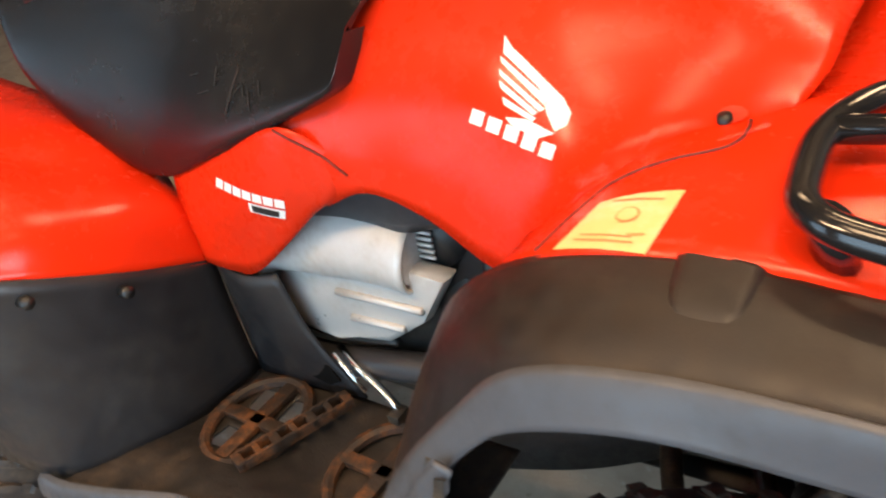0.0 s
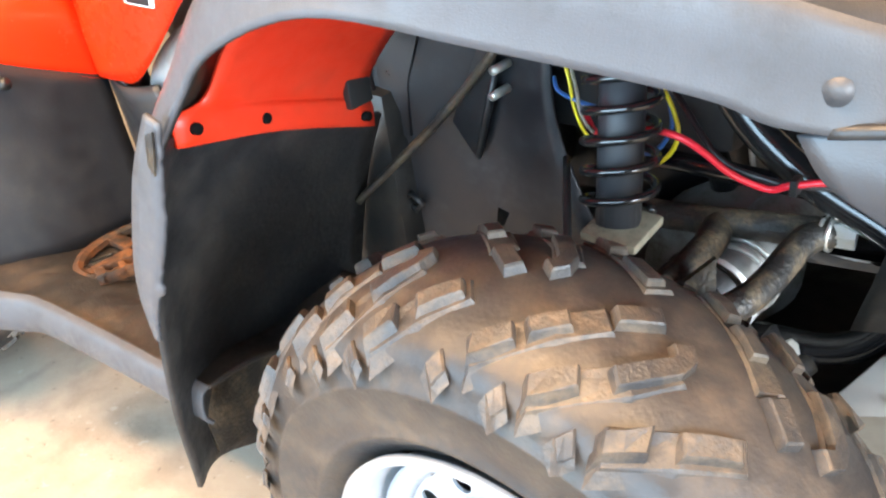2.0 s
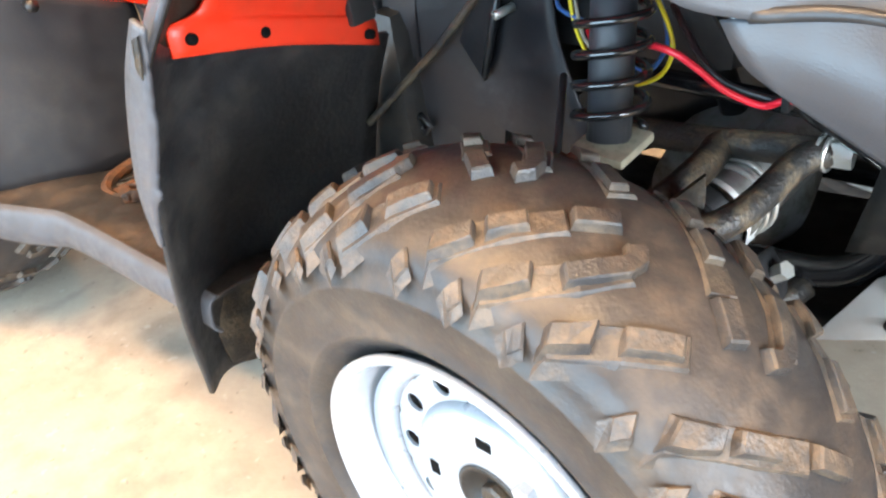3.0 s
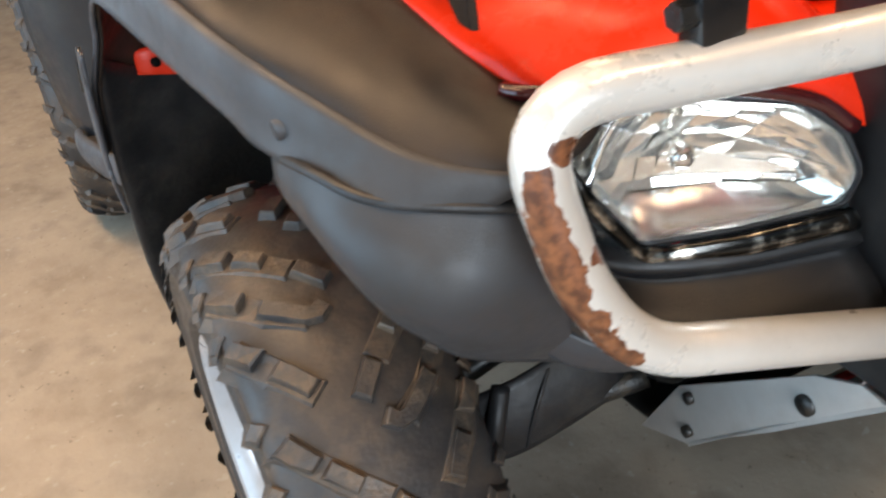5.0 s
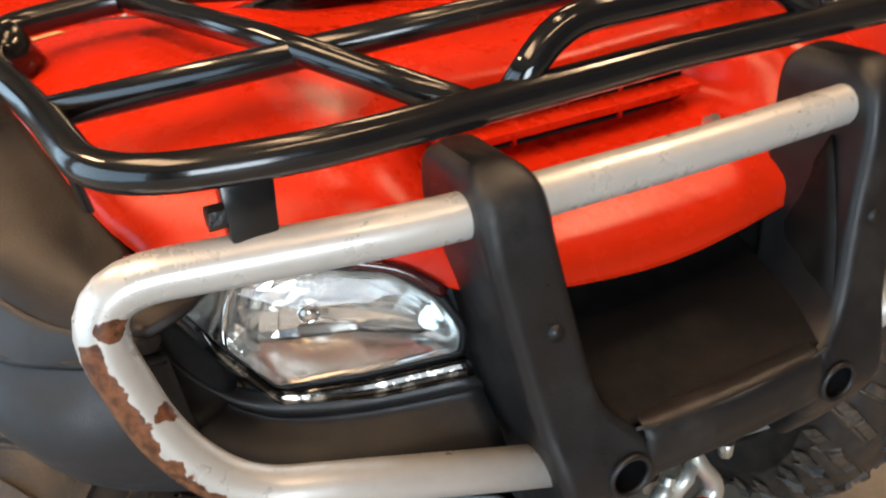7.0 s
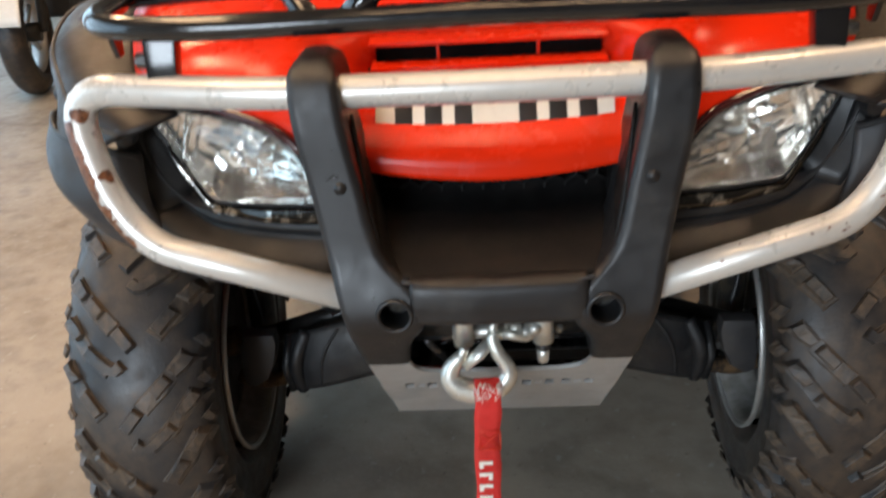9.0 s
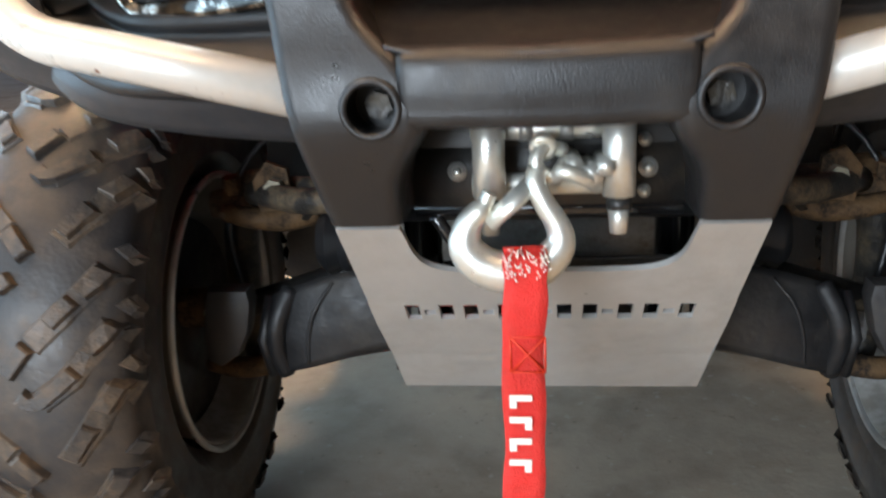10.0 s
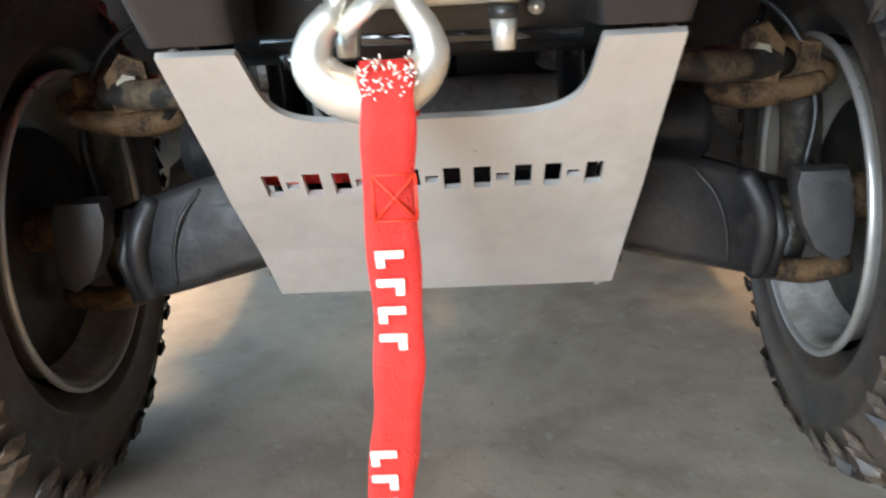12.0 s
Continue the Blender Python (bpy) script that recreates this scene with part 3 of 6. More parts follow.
def wheel(name, where, out, half, crown, drop, single, label, turned=0.0, lean=0.0):
    """A knobbly tyre on a white steel rim; out is -1 where the dish faces -y."""
    w = new(name)
    w.parent = quad
    w.location = where
    w.rotation_euler = (-lean, 0, math.pi + turned) if out > 0 else (lean, 0, turned)
    tagged(w, label)
    bead = 0.146
    tyre = part("tyre", lathe(tyre_profile(half, crown, drop, bead), 72), RUBBER, w, "worn black rubber tyre with dusty tread")
    tyre.location = (0, 0.004, 0)
    # rim: barrel with two rolled flanges, set with its dish on the -y side
    e = half - 0.011
    barrel = [(-e, 0.154), (-e - 0.006, 0.155), (-e - 0.008, 0.151), (-e - 0.004, 0.146), (-e + 0.012, 0.141), (-e + 0.03, 0.138), (-e + 0.045, 0.130)]
    part("rim_barrel", lathe(barrel, 64), RIM, w, "silver white steel rim")
    e += 0.014
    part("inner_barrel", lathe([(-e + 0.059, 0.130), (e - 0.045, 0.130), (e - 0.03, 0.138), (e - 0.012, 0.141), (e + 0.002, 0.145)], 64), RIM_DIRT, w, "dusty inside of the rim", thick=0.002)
    part("inner_flange", lathe([(e + 0.001, 0.146), (e + 0.005, 0.148), (e + 0.007, 0.151), (e + 0.005, 0.154), (e, 0.153)], 64), STEEL, w, "pale edge of the rim")
    e -= 0.014
    d = -e + 0.036
    part("rim_dish", lathe([(d - 0.012, 0.132), (d - 0.008, 0.120), (d, 0.115)], 64), RIM, w, thick=0.003)
    part("rim_disc", rim_disc(d, 0.084, 0.116, 12, 0.0090, 0.003), RIM, w)
    part("rim_centre", lathe([(d, 0.086), (d - 0.010, 0.080), (d - 0.012, 0.040), (d - 0.010, 0.034)], 48), RIM, w, thick=0.003)
    part("hub_cap", lathe([(d + 0.01, 0.036), (d - 0.013, 0.035), (d - 0.014, 0.031), (d - 0.004, 0.028), (d - 0.003, 0.0005)], 24), DARK, w, "dark recessed steel hub")
    part("axle_nut", lathe([(d - 0.003, 0.014), (d - 0.011, 0.014), (d - 0.013, 0.011), (d - 0.013, 0.0005)], 6), GREASE, w, "greasy axle nut", smooth=False)
    for i in range(4):
        a = math.pi / 4 + math.pi / 2 * i
        c = (0.056 * math.sin(a), d - 0.018, 0.056 * math.cos(a))
        part("wheel_nut", rod((c[0], c[1] + 0.008, c[2]), (c[0], c[1] - 0.003, c[2]), 0.0090, 6), RIM, w, smooth=False)
        a += math.pi / 4
        c = (0.062 * math.sin(a), d - 0.0118, 0.062 * math.cos(a))
        # no opening here: a black block paints the shaded slot
        part("slot", block(c, (0.015, 0.003, 0.010), 0.001, (0, math.degrees(a), 0)), VOID, w, "black patch painted as a shaded slot")
    kinds = []
    way = -1 if out > 0 else 1
    for side in (1, -1):
        for kind, path, width in TREAD:
            path = [(d * side, a + (0 if side > 0 else 20)) for d, a in path]
            kinds.append(lug_mesh(kind, path, width, half, crown, drop, {"lug_shoulder": 0.0025, "tread_rib": 0.0028}.get(kind, 0.0076), way))
    turns = [2 * math.pi / 9 * i for i in range(9)]
    if single:
        for me in kinds:
            for turn in turns:
                ob = new("tread_rib" if me.name.startswith("tread_rib") else "tread_lug", me)
                ob.parent = w
                ob.location = (0, 0.004, 0)
                ob.rotation_euler = (0, turn, 0)
    else:
        bm = bmesh.new()
        for me in kinds:
            for turn in turns:
                n0 = len(bm.verts)
                bm.from_mesh(me)
                bm.verts.ensure_lookup_table()
                bmesh.ops.transform(bm, matrix=Matrix.Rotation(turn, 4, "Y"), verts=bm.verts[n0:])
        tagged(part("tread", bm, LUG, w, smooth=False), kind="stuff").location = (0, 0.004, 0)
    return w


wheel("front_wheel", (0.0717, -0.437, AXLE_Z), -1, 0.078, 0.272, 0.026, True, "knobbly front tyre on a white steel rim", 0.019, -0.004)
wheel("front_wheel", (0.0523, 0.429, AXLE_Z), 1, 0.078, 0.272, 0.026, True, "knobbly front tyre on a white steel rim", -0.043, 0.022)
wheel("rear_wheel", (-1.215, -0.478, AXLE_Z), -1, 0.112, 0.273, 0.026, False, "wide knobbly rear tyre on a white steel rim")
wheel("rear_wheel", (-1.215, 0.478, AXLE_Z), 1, 0.112, 0.273, 0.026, False, "wide knobbly rear tyre on a white steel rim")


# bodywork ------------------------------------------------------------
def hood():
    """Red nose and front fender top, right half from the centre line outwards."""
    back = [
        [(-0.20, 0, 0.80), (-0.20, -0.11, 0.79), (-0.20, -0.20, 0.76), (-0.20, -0.30, 0.735), (-0.215, -0.405, 0.725)],
        [(-0.10, 0, 0.80), (-0.10, -0.11, 0.80), (-0.10, -0.20, 0.815), (-0.10, -0.30, 0.822), (-0.127, -0.408, 0.803)],
        [(0.00, 0, 0.815), (0.00, -0.11, 0.82), (0.00, -0.20, 0.838), (0.00, -0.30, 0.836), (-0.006, -0.405, 0.829)],
        [(0.10, 0, 0.815), (0.10, -0.11, 0.82), (0.10, -0.20, 0.832), (0.10, -0.30, 0.836), (0.112, -0.393, 0.818)],
        [(0.20, 0, 0.815), (0.20, -0.11, 0.82), (0.20, -0.20, 0.826), (0.20, -0.29, 0.826), (0.196, -0.381, 0.819)],
    ]
    front = [
        [(0.250, 0, 0.806), (0.252, -0.128, 0.810), (0.28, -0.20, 0.808), (0.28, -0.28, 0.802), (0.277, -0.359, 0.784)],
        [(0.262, 0, 0.790), (0.268, -0.124, 0.793), (0.335, -0.19, 0.792), (0.325, -0.27, 0.786), (0.304, -0.346, 0.769)],
        [(0.268, 0, 0.752), (0.276, -0.121, 0.757), (0.366, -0.165, 0.766), (0.350, -0.256, 0.770), (0.316, -0.340, 0.765)],
        [(0.336, 0, 0.741), (0.338, -0.119, 0.744), (0.384, -0.150, 0.742), (0.358, -0.253, 0.763), (0.320, -0.338, 0.763)],
        [(0.394, 0, 0.716), (0.390, -0.114, 0.722), (0.392, -0.156, 0.728), (0.361, -0.251, 0.758), (0.322, -0.337, 0.761)],
        [(0.404, 0, 0.690), (0.398, -0.110, 0.700), (0.394, -0.158, 0.716), (0.363, -0.250, 0.754), (0.324, -0.336, 0.759)],
    ]
    return grid(whole(back + front), 5, 5)


fender = part("front_fender", hood(), RED, quad, "glossy red moulded nose and front fender", thick=0.003)


def tank():
    """Red cover over the tank, right half."""
    rear = [
        [(-0.56, 0, 0.90), (-0.56, -0.12, 0.89), (-0.55, -0.200, 0.84), (-0.53, -0.258, 0.775), (-0.475, -0.264, 0.695)],
        [(-0.43, 0, 0.925), (-0.43, -0.12, 0.915), (-0.43, -0.205, 0.865), (-0.425, -0.258, 0.79), (-0.405, -0.270, 0.728)],
        [(-0.33, 0, 0.955), (-0.33, -0.12, 0.945), (-0.33, -0.200, 0.885), (-0.33, -0.255, 0.80), (-0.33, -0.272, 0.712)],
        [(-0.23, 0, 0.955), (-0.23, -0.12, 0.940), (-0.23, -0.205, 0.880), (-0.225, -0.262, 0.805), (-0.215, -0.30, 0.690)],
    ]
    ahead = [
        [(-0.13, 0, 0.935), (-0.13, -0.12, 0.915), (-0.13, -0.195, 0.862), (-0.13, -0.255, 0.822), (-0.135, -0.31, 0.800)],
        [(-0.05, 0, 0.905), (-0.05, -0.10, 0.885), (-0.05, -0.17, 0.853), (-0.045, -0.225, 0.835), (-0.04, -0.262, 0.836)],
        [(0.01, 0, 0.865), (0.01, -0.09, 0.860), (0.01, -0.14, 0.848), (0.00, -0.19, 0.838), (-0.01, -0.235, 0.838)],
    ]
    return grid(whole(rear + ahead), 5, 6)


tank_right = part("tank_cover", tank(), RED, quad, "glossy red tank cover with white wing emblem", thick=0.003)


def side_panel():
    """Red side panel under the seat, with its lower tip by the engine."""
    rows = [
        [(-0.735, -0.268, 0.690), (-0.62, -0.270, 0.742), (-0.515, -0.270, 0.790), (-0.44, -0.262, 0.760)],
        [(-0.728, -0.280, 0.630), (-0.63, -0.284, 0.675), (-0.54, -0.280, 0.715), (-0.455, -0.266, 0.712)],
        [(-0.715, -0.282, 0.572), (-0.655, -0.286, 0.575), (-0.607, -0.280, 0.585), (-0.49, -0.262, 0.690)],
    ]
    return grid(rows, 6, 6)


both("side_panel", side_panel(), RED, quad, "red side panel with a small model badge", thick=0.002)


def seat():
    bm = bmesh.new()
    sections = [(-1.12, 0.97, 1.02, 0.17), (-1.085, 0.90, 1.03, 0.20), (-1.04, 0.820, 1.03, 0.232), (-1.00, 0.772, 1.025, 0.245), (-0.91, 0.724, 1.01, 0.256), (-0.84, 0.696, 0.997, 0.262), (-0.785, 0.684, 0.986, 0.265), (-0.735, 0.690, 0.978, 0.267),
                (-0.68, 0.714, 0.970, 0.268), (-0.60, 0.752, 0.962, 0.266), (-0.50, 0.797, 0.955, 0.260), (-0.455, 0.819, 0.953, 0.258), (-0.432, 0.833, 0.950, 0.256), (-0.424, 0.846, 0.946, 0.250), (-0.422, 0.885, 0.94, 0.222)]
    rings = []
    for x, lo, hi, w in sections:
        tall = hi - lo
        shape = [(0, hi), (-0.36 * w, hi - 0.008), (-0.52 * w, hi - 0.036), (-0.76 * w, lo + 0.54 * tall), (-0.94 * w, lo + 0.27 * tall), (-1.03 * w, lo + 0.10 * tall), (-1.03 * w, lo + 0.03 * tall), (-1.0 * w, lo), (-0.9 * w, lo - 0.004)]
        half = catmull([(x, y, z) for y, z in shape], 3)
        rings.append(half)
    cols = [catmull(c, 3) for c in zip(*rings)]
    v = [[bm.verts.new(p) for p in c] for c in cols]
    for i in range(len(v) - 1):
        for j in range(len(v[0]) - 1):
            bm.faces.new((v[i][j], v[i][j + 1], v[i + 1][j + 1], v[i + 1][j]))
    other = flip(bm)
    me = bpy.data.meshes.new("tmp")
    other.to_mesh(me)
    bm.from_mesh(me)
    bmesh.ops.remove_doubles(bm, verts=bm.verts[:], dist=0.001)
    bmesh.ops.recalc_face_normals(bm, faces=bm.faces[:])
    return bm


seat_cushion = part("seat", seat(), SEAT, quad, "long black vinyl seat")


def rear_fender():
    rows = [
        [(-0.712, -0.275, 0.566), (-0.728, -0.37, 0.610), (-0.742, -0.465, 0.663), (-0.765, -0.530, 0.695)],
        [(-0.728, -0.275, 0.655), (-0.755, -0.37, 0.695), (-0.775, -0.465, 0.735), (-0.805, -0.540, 0.745)],
        [(-0.80, -0.240, 0.672), (-0.85, -0.37, 0.740), (-0.88, -0.465, 0.790), (-0.91, -0.550, 0.775)],
        [(-0.95, -0.200, 0.715), (-1.00, -0.37, 0.790), (-1.03, -0.465, 0.820), (-1.06, -0.560, 0.790)],
        [(-1.45, -0.22, 0.80), (-1.45, -0.37, 0.820), (-1.45, -0.465, 0.825), (-1.45, -0.560, 0.790)],
    ]
    return grid(rows, 6, 6)


both("rear_fender", rear_fender(), RED, quad, "glossy red rear fender", thick=0.003)


def rear_guard():
    """Black wall of the foot well, from the rear fender down to the foot board."""
    rows = [
        [(-0.712, -0.272, 0.570), (-0.728, -0.37, 0.614), (-0.742, -0.465, 0.666), (-0.765, -0.530, 0.698), (-0.83, -0.565, 0.70)],
        [(-0.716, -0.268, 0.47), (-0.735, -0.37, 0.49), (-0.755, -0.46, 0.53), (-0.785, -0.535, 0.55), (-0.86, -0.575, 0.56)],
        [(-0.715, -0.262, 0.365), (-0.735, -0.36, 0.352), (-0.755, -0.44, 0.352), (-0.80, -0.530, 0.365), (-0.88, -0.565, 0.40)],
    ]
    return grid(rows, 6, 5)


both("rear_guard", rear_guard(), DUSTY, quad, "black plastic guard of the foot well", thick=0.004)
for x, y, z in ((-0.722, -0.397, 0.602), (-0.745, -0.50, 0.655)):
    both("guard_screw", rod((x - 0.01, y, z), (x + 0.006, y, z), 0.008, 12), DARK, quad)
inner_rows = [
    [(-0.715, -0.268, 0.572), (-0.655, -0.282, 0.566), (-0.600, -0.268, 0.570)],
    [(-0.715, -0.262, 0.47), (-0.64, -0.272, 0.46), (-0.575, -0.262, 0.47)],
    [(-0.715, -0.258, 0.36), (-0.63, -0.256, 0.36), (-0.52, -0.25, 0.37)],
]
both("inner_guard", grid(inner_rows, 5, 5), DUSTY, quad, "black plastic panel beside the engine", thick=0.004)


# foot well -------------------------------------------------------------
def foot_board():
    rows = [
        [(-0.80, -0.24, 0.352), (-0.80, -0.36, 0.352), (-0.78, -0.455, 0.368), (-0.80, -0.549, 0.376)],
        [(-0.72, -0.24, 0.352), (-0.72, -0.36, 0.350), (-0.715, -0.445, 0.368), (-0.725, -0.528, 0.375)],
        [(-0.62, -0.24, 0.352), (-0.62, -0.36, 0.350), (-0.62, -0.432, 0.368), (-0.62, -0.494, 0.374)],
        [(-0.45, -0.24, 0.352), (-0.45, -0.36, 0.350), (-0.45, -0.430, 0.370), (-0.45, -0.486, 0.374)],
        [(-0.29, -0.24, 0.36), (-0.29, -0.36, 0.358), (-0.29, -0.43, 0.375), (-0.29, -0.483, 0.378)],
    ]
    bm = grid(rows, 26, 12)
    gaps = []
    for f in bm.faces:
        c = f.calc_center_median()
        dx, dy = abs(abs(c.x + 0.645) - 0.030), abs(abs(c.y + 0.342) - 0.038)
        if dx < 0.015 and dy < 0.021 and c.z < 0.37:
            gaps.append(f)
    bmesh.ops.delete(bm, geom=gaps, context="FACES")
    return bm


both("foot_board", foot_board(), MUD, quad, "dusty brown plastic foot board", thick=0.004)
edge_rows = [[(x, y + 0.004, 0.380), (x, y - 0.006, 0.374), (x, y - 0.010, 0.350), (x, y - 0.003, low)] for x, y, low in ((-0.84, -0.553, 0.335), (-0.79, -0.549, 0.330), (-0.725, -0.530, 0.326), (-0.66, -0.506, 0.328), (-0.61, -0.494, 0.332), (-0.45, -0.488, 0.334), (-0.29, -0.486, 0.338))]
both("foot_board_edge", grid(edge_rows, 6, 5), LIP, quad, "chalky grey edge of the foot board", thick=0.004)


def peg():
    bm = bmesh.new()
    a, b = Vector((-0.600, -0.418, 0.376)), Vector((-0.540, -0.270, 0.376))
    run = (b - a).normalized()
    off = Vector((-run.y, run.x, 0)) * 0.011
    turn = math.degrees(math.atan2(run.y, run.x)) - 90
    for k in (-1, 1):
        block((a + b) / 2 + off * k, (0.004, (b - a).length, 0.016), 0.001, (0, 0, turn), bm)
        for i in range(13):
            block(a + (b - a) * (i + 0.5) / 13 + off * k + Vector((0, 0, 0.008)), (0.004, 0.006, 0.002), 0, (0, 0, turn), bm)
    for i in range(7):
        block(a.lerp(b, i / 6), (0.026, 0.008 if i % 2 else 0.012, 0.014), 0.001, (0, 0, turn), bm)
    return bm


both("foot_peg", peg(), RUST, quad, "rusty toothed steel foot peg")


def tread_plate(cx):
    """Rusty round foot plate with four openings."""
    bm = bmesh.new()
    c = Vector((cx, -0.342, 0.360))
    sweep([c + Vector((0.066 * math.cos(a), 0.080 * math.sin(a), 0)) for a in (2 * math.pi * i / 32 for i in range(32))], 0.009, 8, True, bm)
    block(c, (0.022, 0.150, 0.010), 0.002, (0, 0, 0), bm)
    block(c, (0.125, 0.020, 0.010), 0.002, (0, 0, 0), bm)
    return bm


both("tread_plate", tread_plate(-0.645), RUST, quad, "rusty ribbed foot plate")
both("tread_plate", tread_plate(-0.425), RUST, quad, "rusty ribbed front foot plate")
lever = sweep(rounded([(-0.56, -0.235, 0.435), (-0.52, -0.252, 0.428), (-0.47, -0.262, 0.408), (-0.445, -0.270, 0.396)], 0.02), 0.005, 10, flat=1.6)
part("gear_lever", lever, CHROME, quad, "bare steel foot brake lever")
part("lever_blade", rod((-0.548, -0.262, 0.450), (-0.500, -0.268, 0.404), 0.0035, 8), CHROME, quad, "bright edge of the lever")
# solid black slab, its colour standing in for the shade of an opening
part("lever_slot", slab([(-0.640, -0.2545, 0.425), (-0.600, -0.2565, 0.428), (-0.565, -0.2575, 0.420), (-0.552, -0.2580, 0.398), (-0.572, -0.2580, 0.384), (-0.610, -0.2570, 0.388), (-0.632, -0.2550, 0.402)], (0, -1, 0), 0.004, 0.001), VOID, quad, "black patch for the shaded opening behind the brake lever")
part("lever_pad", block((-0.443, -0.276, 0.394), (0.018, 0.026, 0.014), 0.003), GREASE, quad)


# engine -------------------------------------------------------------------
def engine():
    bm = bmesh.new()
    lower = [(x, -0.205, z) for x, z in ((-0.650, 0.545), (-0.664, 0.492), (-0.645, 0.466), (-0.612, 0.455), (-0.553, 0.457), (-0.462, 0.476), (-0.40, 0.525), (-0.355, 0.600), (-0.417, 0.604), (-0.62, 0.550))]
    slab(lower, (0, -1, 0), 0.034, 0.012, bm)
    for x0, x1, z, y in ((-0.530, -0.395, 0.543, -0.240), (-0.515, -0.430, 0.505, -0.240)):
        rod((x0, y, z), (x1, y, z + 0.006), 0.0055, 8, bm=bm)
    return bm


both("engine_cover", engine(), CAST, quad, "silver cast aluminium engine cover")
barrel = [[(x, y, z + dz * k) for (x, z), k in zip(((-0.648, 0.560), (-0.624, 0.592), (-0.564, 0.618), (-0.503, 0.630), (-0.452, 0.632), (-0.404, 0.628)), (0.35, 0.65, 0.95, 1.05, 1.0, 0.95))] for y, dz in ((-0.165, 0.034), (-0.195, 0.032), (-0.222, 0.024), (-0.240, 0.008), (-0.250, -0.012), (-0.253, -0.032), (-0.246, -0.052), (-0.225, -0.062))]
both("cover_barrel", grid(barrel, 5, 4), CAST, quad, "rounded upper half of the cast engine cover", thick=0.004)
both("barrel_end", slab([(-0.406, -0.165, 0.656), (-0.406, -0.215, 0.650), (-0.406, -0.241, 0.632), (-0.406, -0.250, 0.612), (-0.406, -0.247, 0.590), (-0.406, -0.225, 0.572), (-0.406, -0.165, 0.572)], (-1, 0, 0), 0.004, 0.001), CAST, quad)
both("cover_gasket", sweep(catmull([(-0.668, -0.222, 0.500), (-0.655, -0.226, 0.462), (-0.612, -0.226, 0.449), (-0.553, -0.226, 0.451), (-0.460, -0.226, 0.470)], 6), 0.006, 8), INK, quad, "dark joint under the engine cover")
part("engine_block", block((-0.50, 0, 0.46), (0.44, 0.40, 0.24), 0.03), DARK, quad, "dark engine block")
both("cylinder_head", rod((-0.385, -0.165, 0.630), (-0.385, -0.206, 0.630), 0.036, 24), INK, quad, "dark finned cylinder head")
for i in range(5):
    both("cooling_fin", rod((-0.408, -0.211, 0.608 + 0.0085 * i), (-0.384, -0.211, 0.609 + 0.0085 * i), 0.0026, 8), CAST, quad)
shroud = [
    [(-0.62, -0.220, 0.63), (-0.52, -0.238, 0.685), (-0.42, -0.243, 0.718), (-0.34, -0.246, 0.710), (-0.25, -0.250, 0.690)],
    [(-0.62, -0.212, 0.57), (-0.52, -0.222, 0.635), (-0.405, -0.228, 0.652), (-0.33, -0.235, 0.672), (-0.25, -0.235, 0.600)],
]
both("engine_shroud", grid(shroud, 5, 5), SLATE, quad, "black plastic shroud", thick=0.004)
# rail beside the engine
both("lower_rail", sweep(catmull([(-0.725, -0.230, 0.56), (-0.712, -0.232, 0.470), (-0.690, -0.232, 0.418), (-0.635, -0.232, 0.404), (-0.56, -0.232, 0.411), (-0.469, -0.228, 0.428), (-0.385, -0.222, 0.440)], 6), 0.021, 12), SLATE, quad, "black plastic covered frame rail")

# handlebar pod and column over the tank
part("dash_pod", block((-0.27, 0, 1.035), (0.20, 0.22, 0.09), 0.03, (0, -12, 0)), BLACK, quad, "black plastic handlebar pod")
part("handlebar", sweep(rounded([(-0.44, -0.42, 1.04), (-0.36, -0.30, 1.06), (-0.29, -0.10, 1.06), (-0.29, 0.10, 1.06), (-0.36, 0.30, 1.06), (-0.44, 0.42, 1.04)], 0.05), 0.011, 12), GLOSS, quad, "black handlebar")
for s in (-1, 1):
    part("grip", rod((-0.425, s * 0.395, 1.044), (-0.48, s * 0.50, 1.03), 0.018), BLACK, quad)
part("steering_column", rod((-0.27, 0, 1.0), (-0.20, 0, 0.80), 0.04), BLACK, quad)


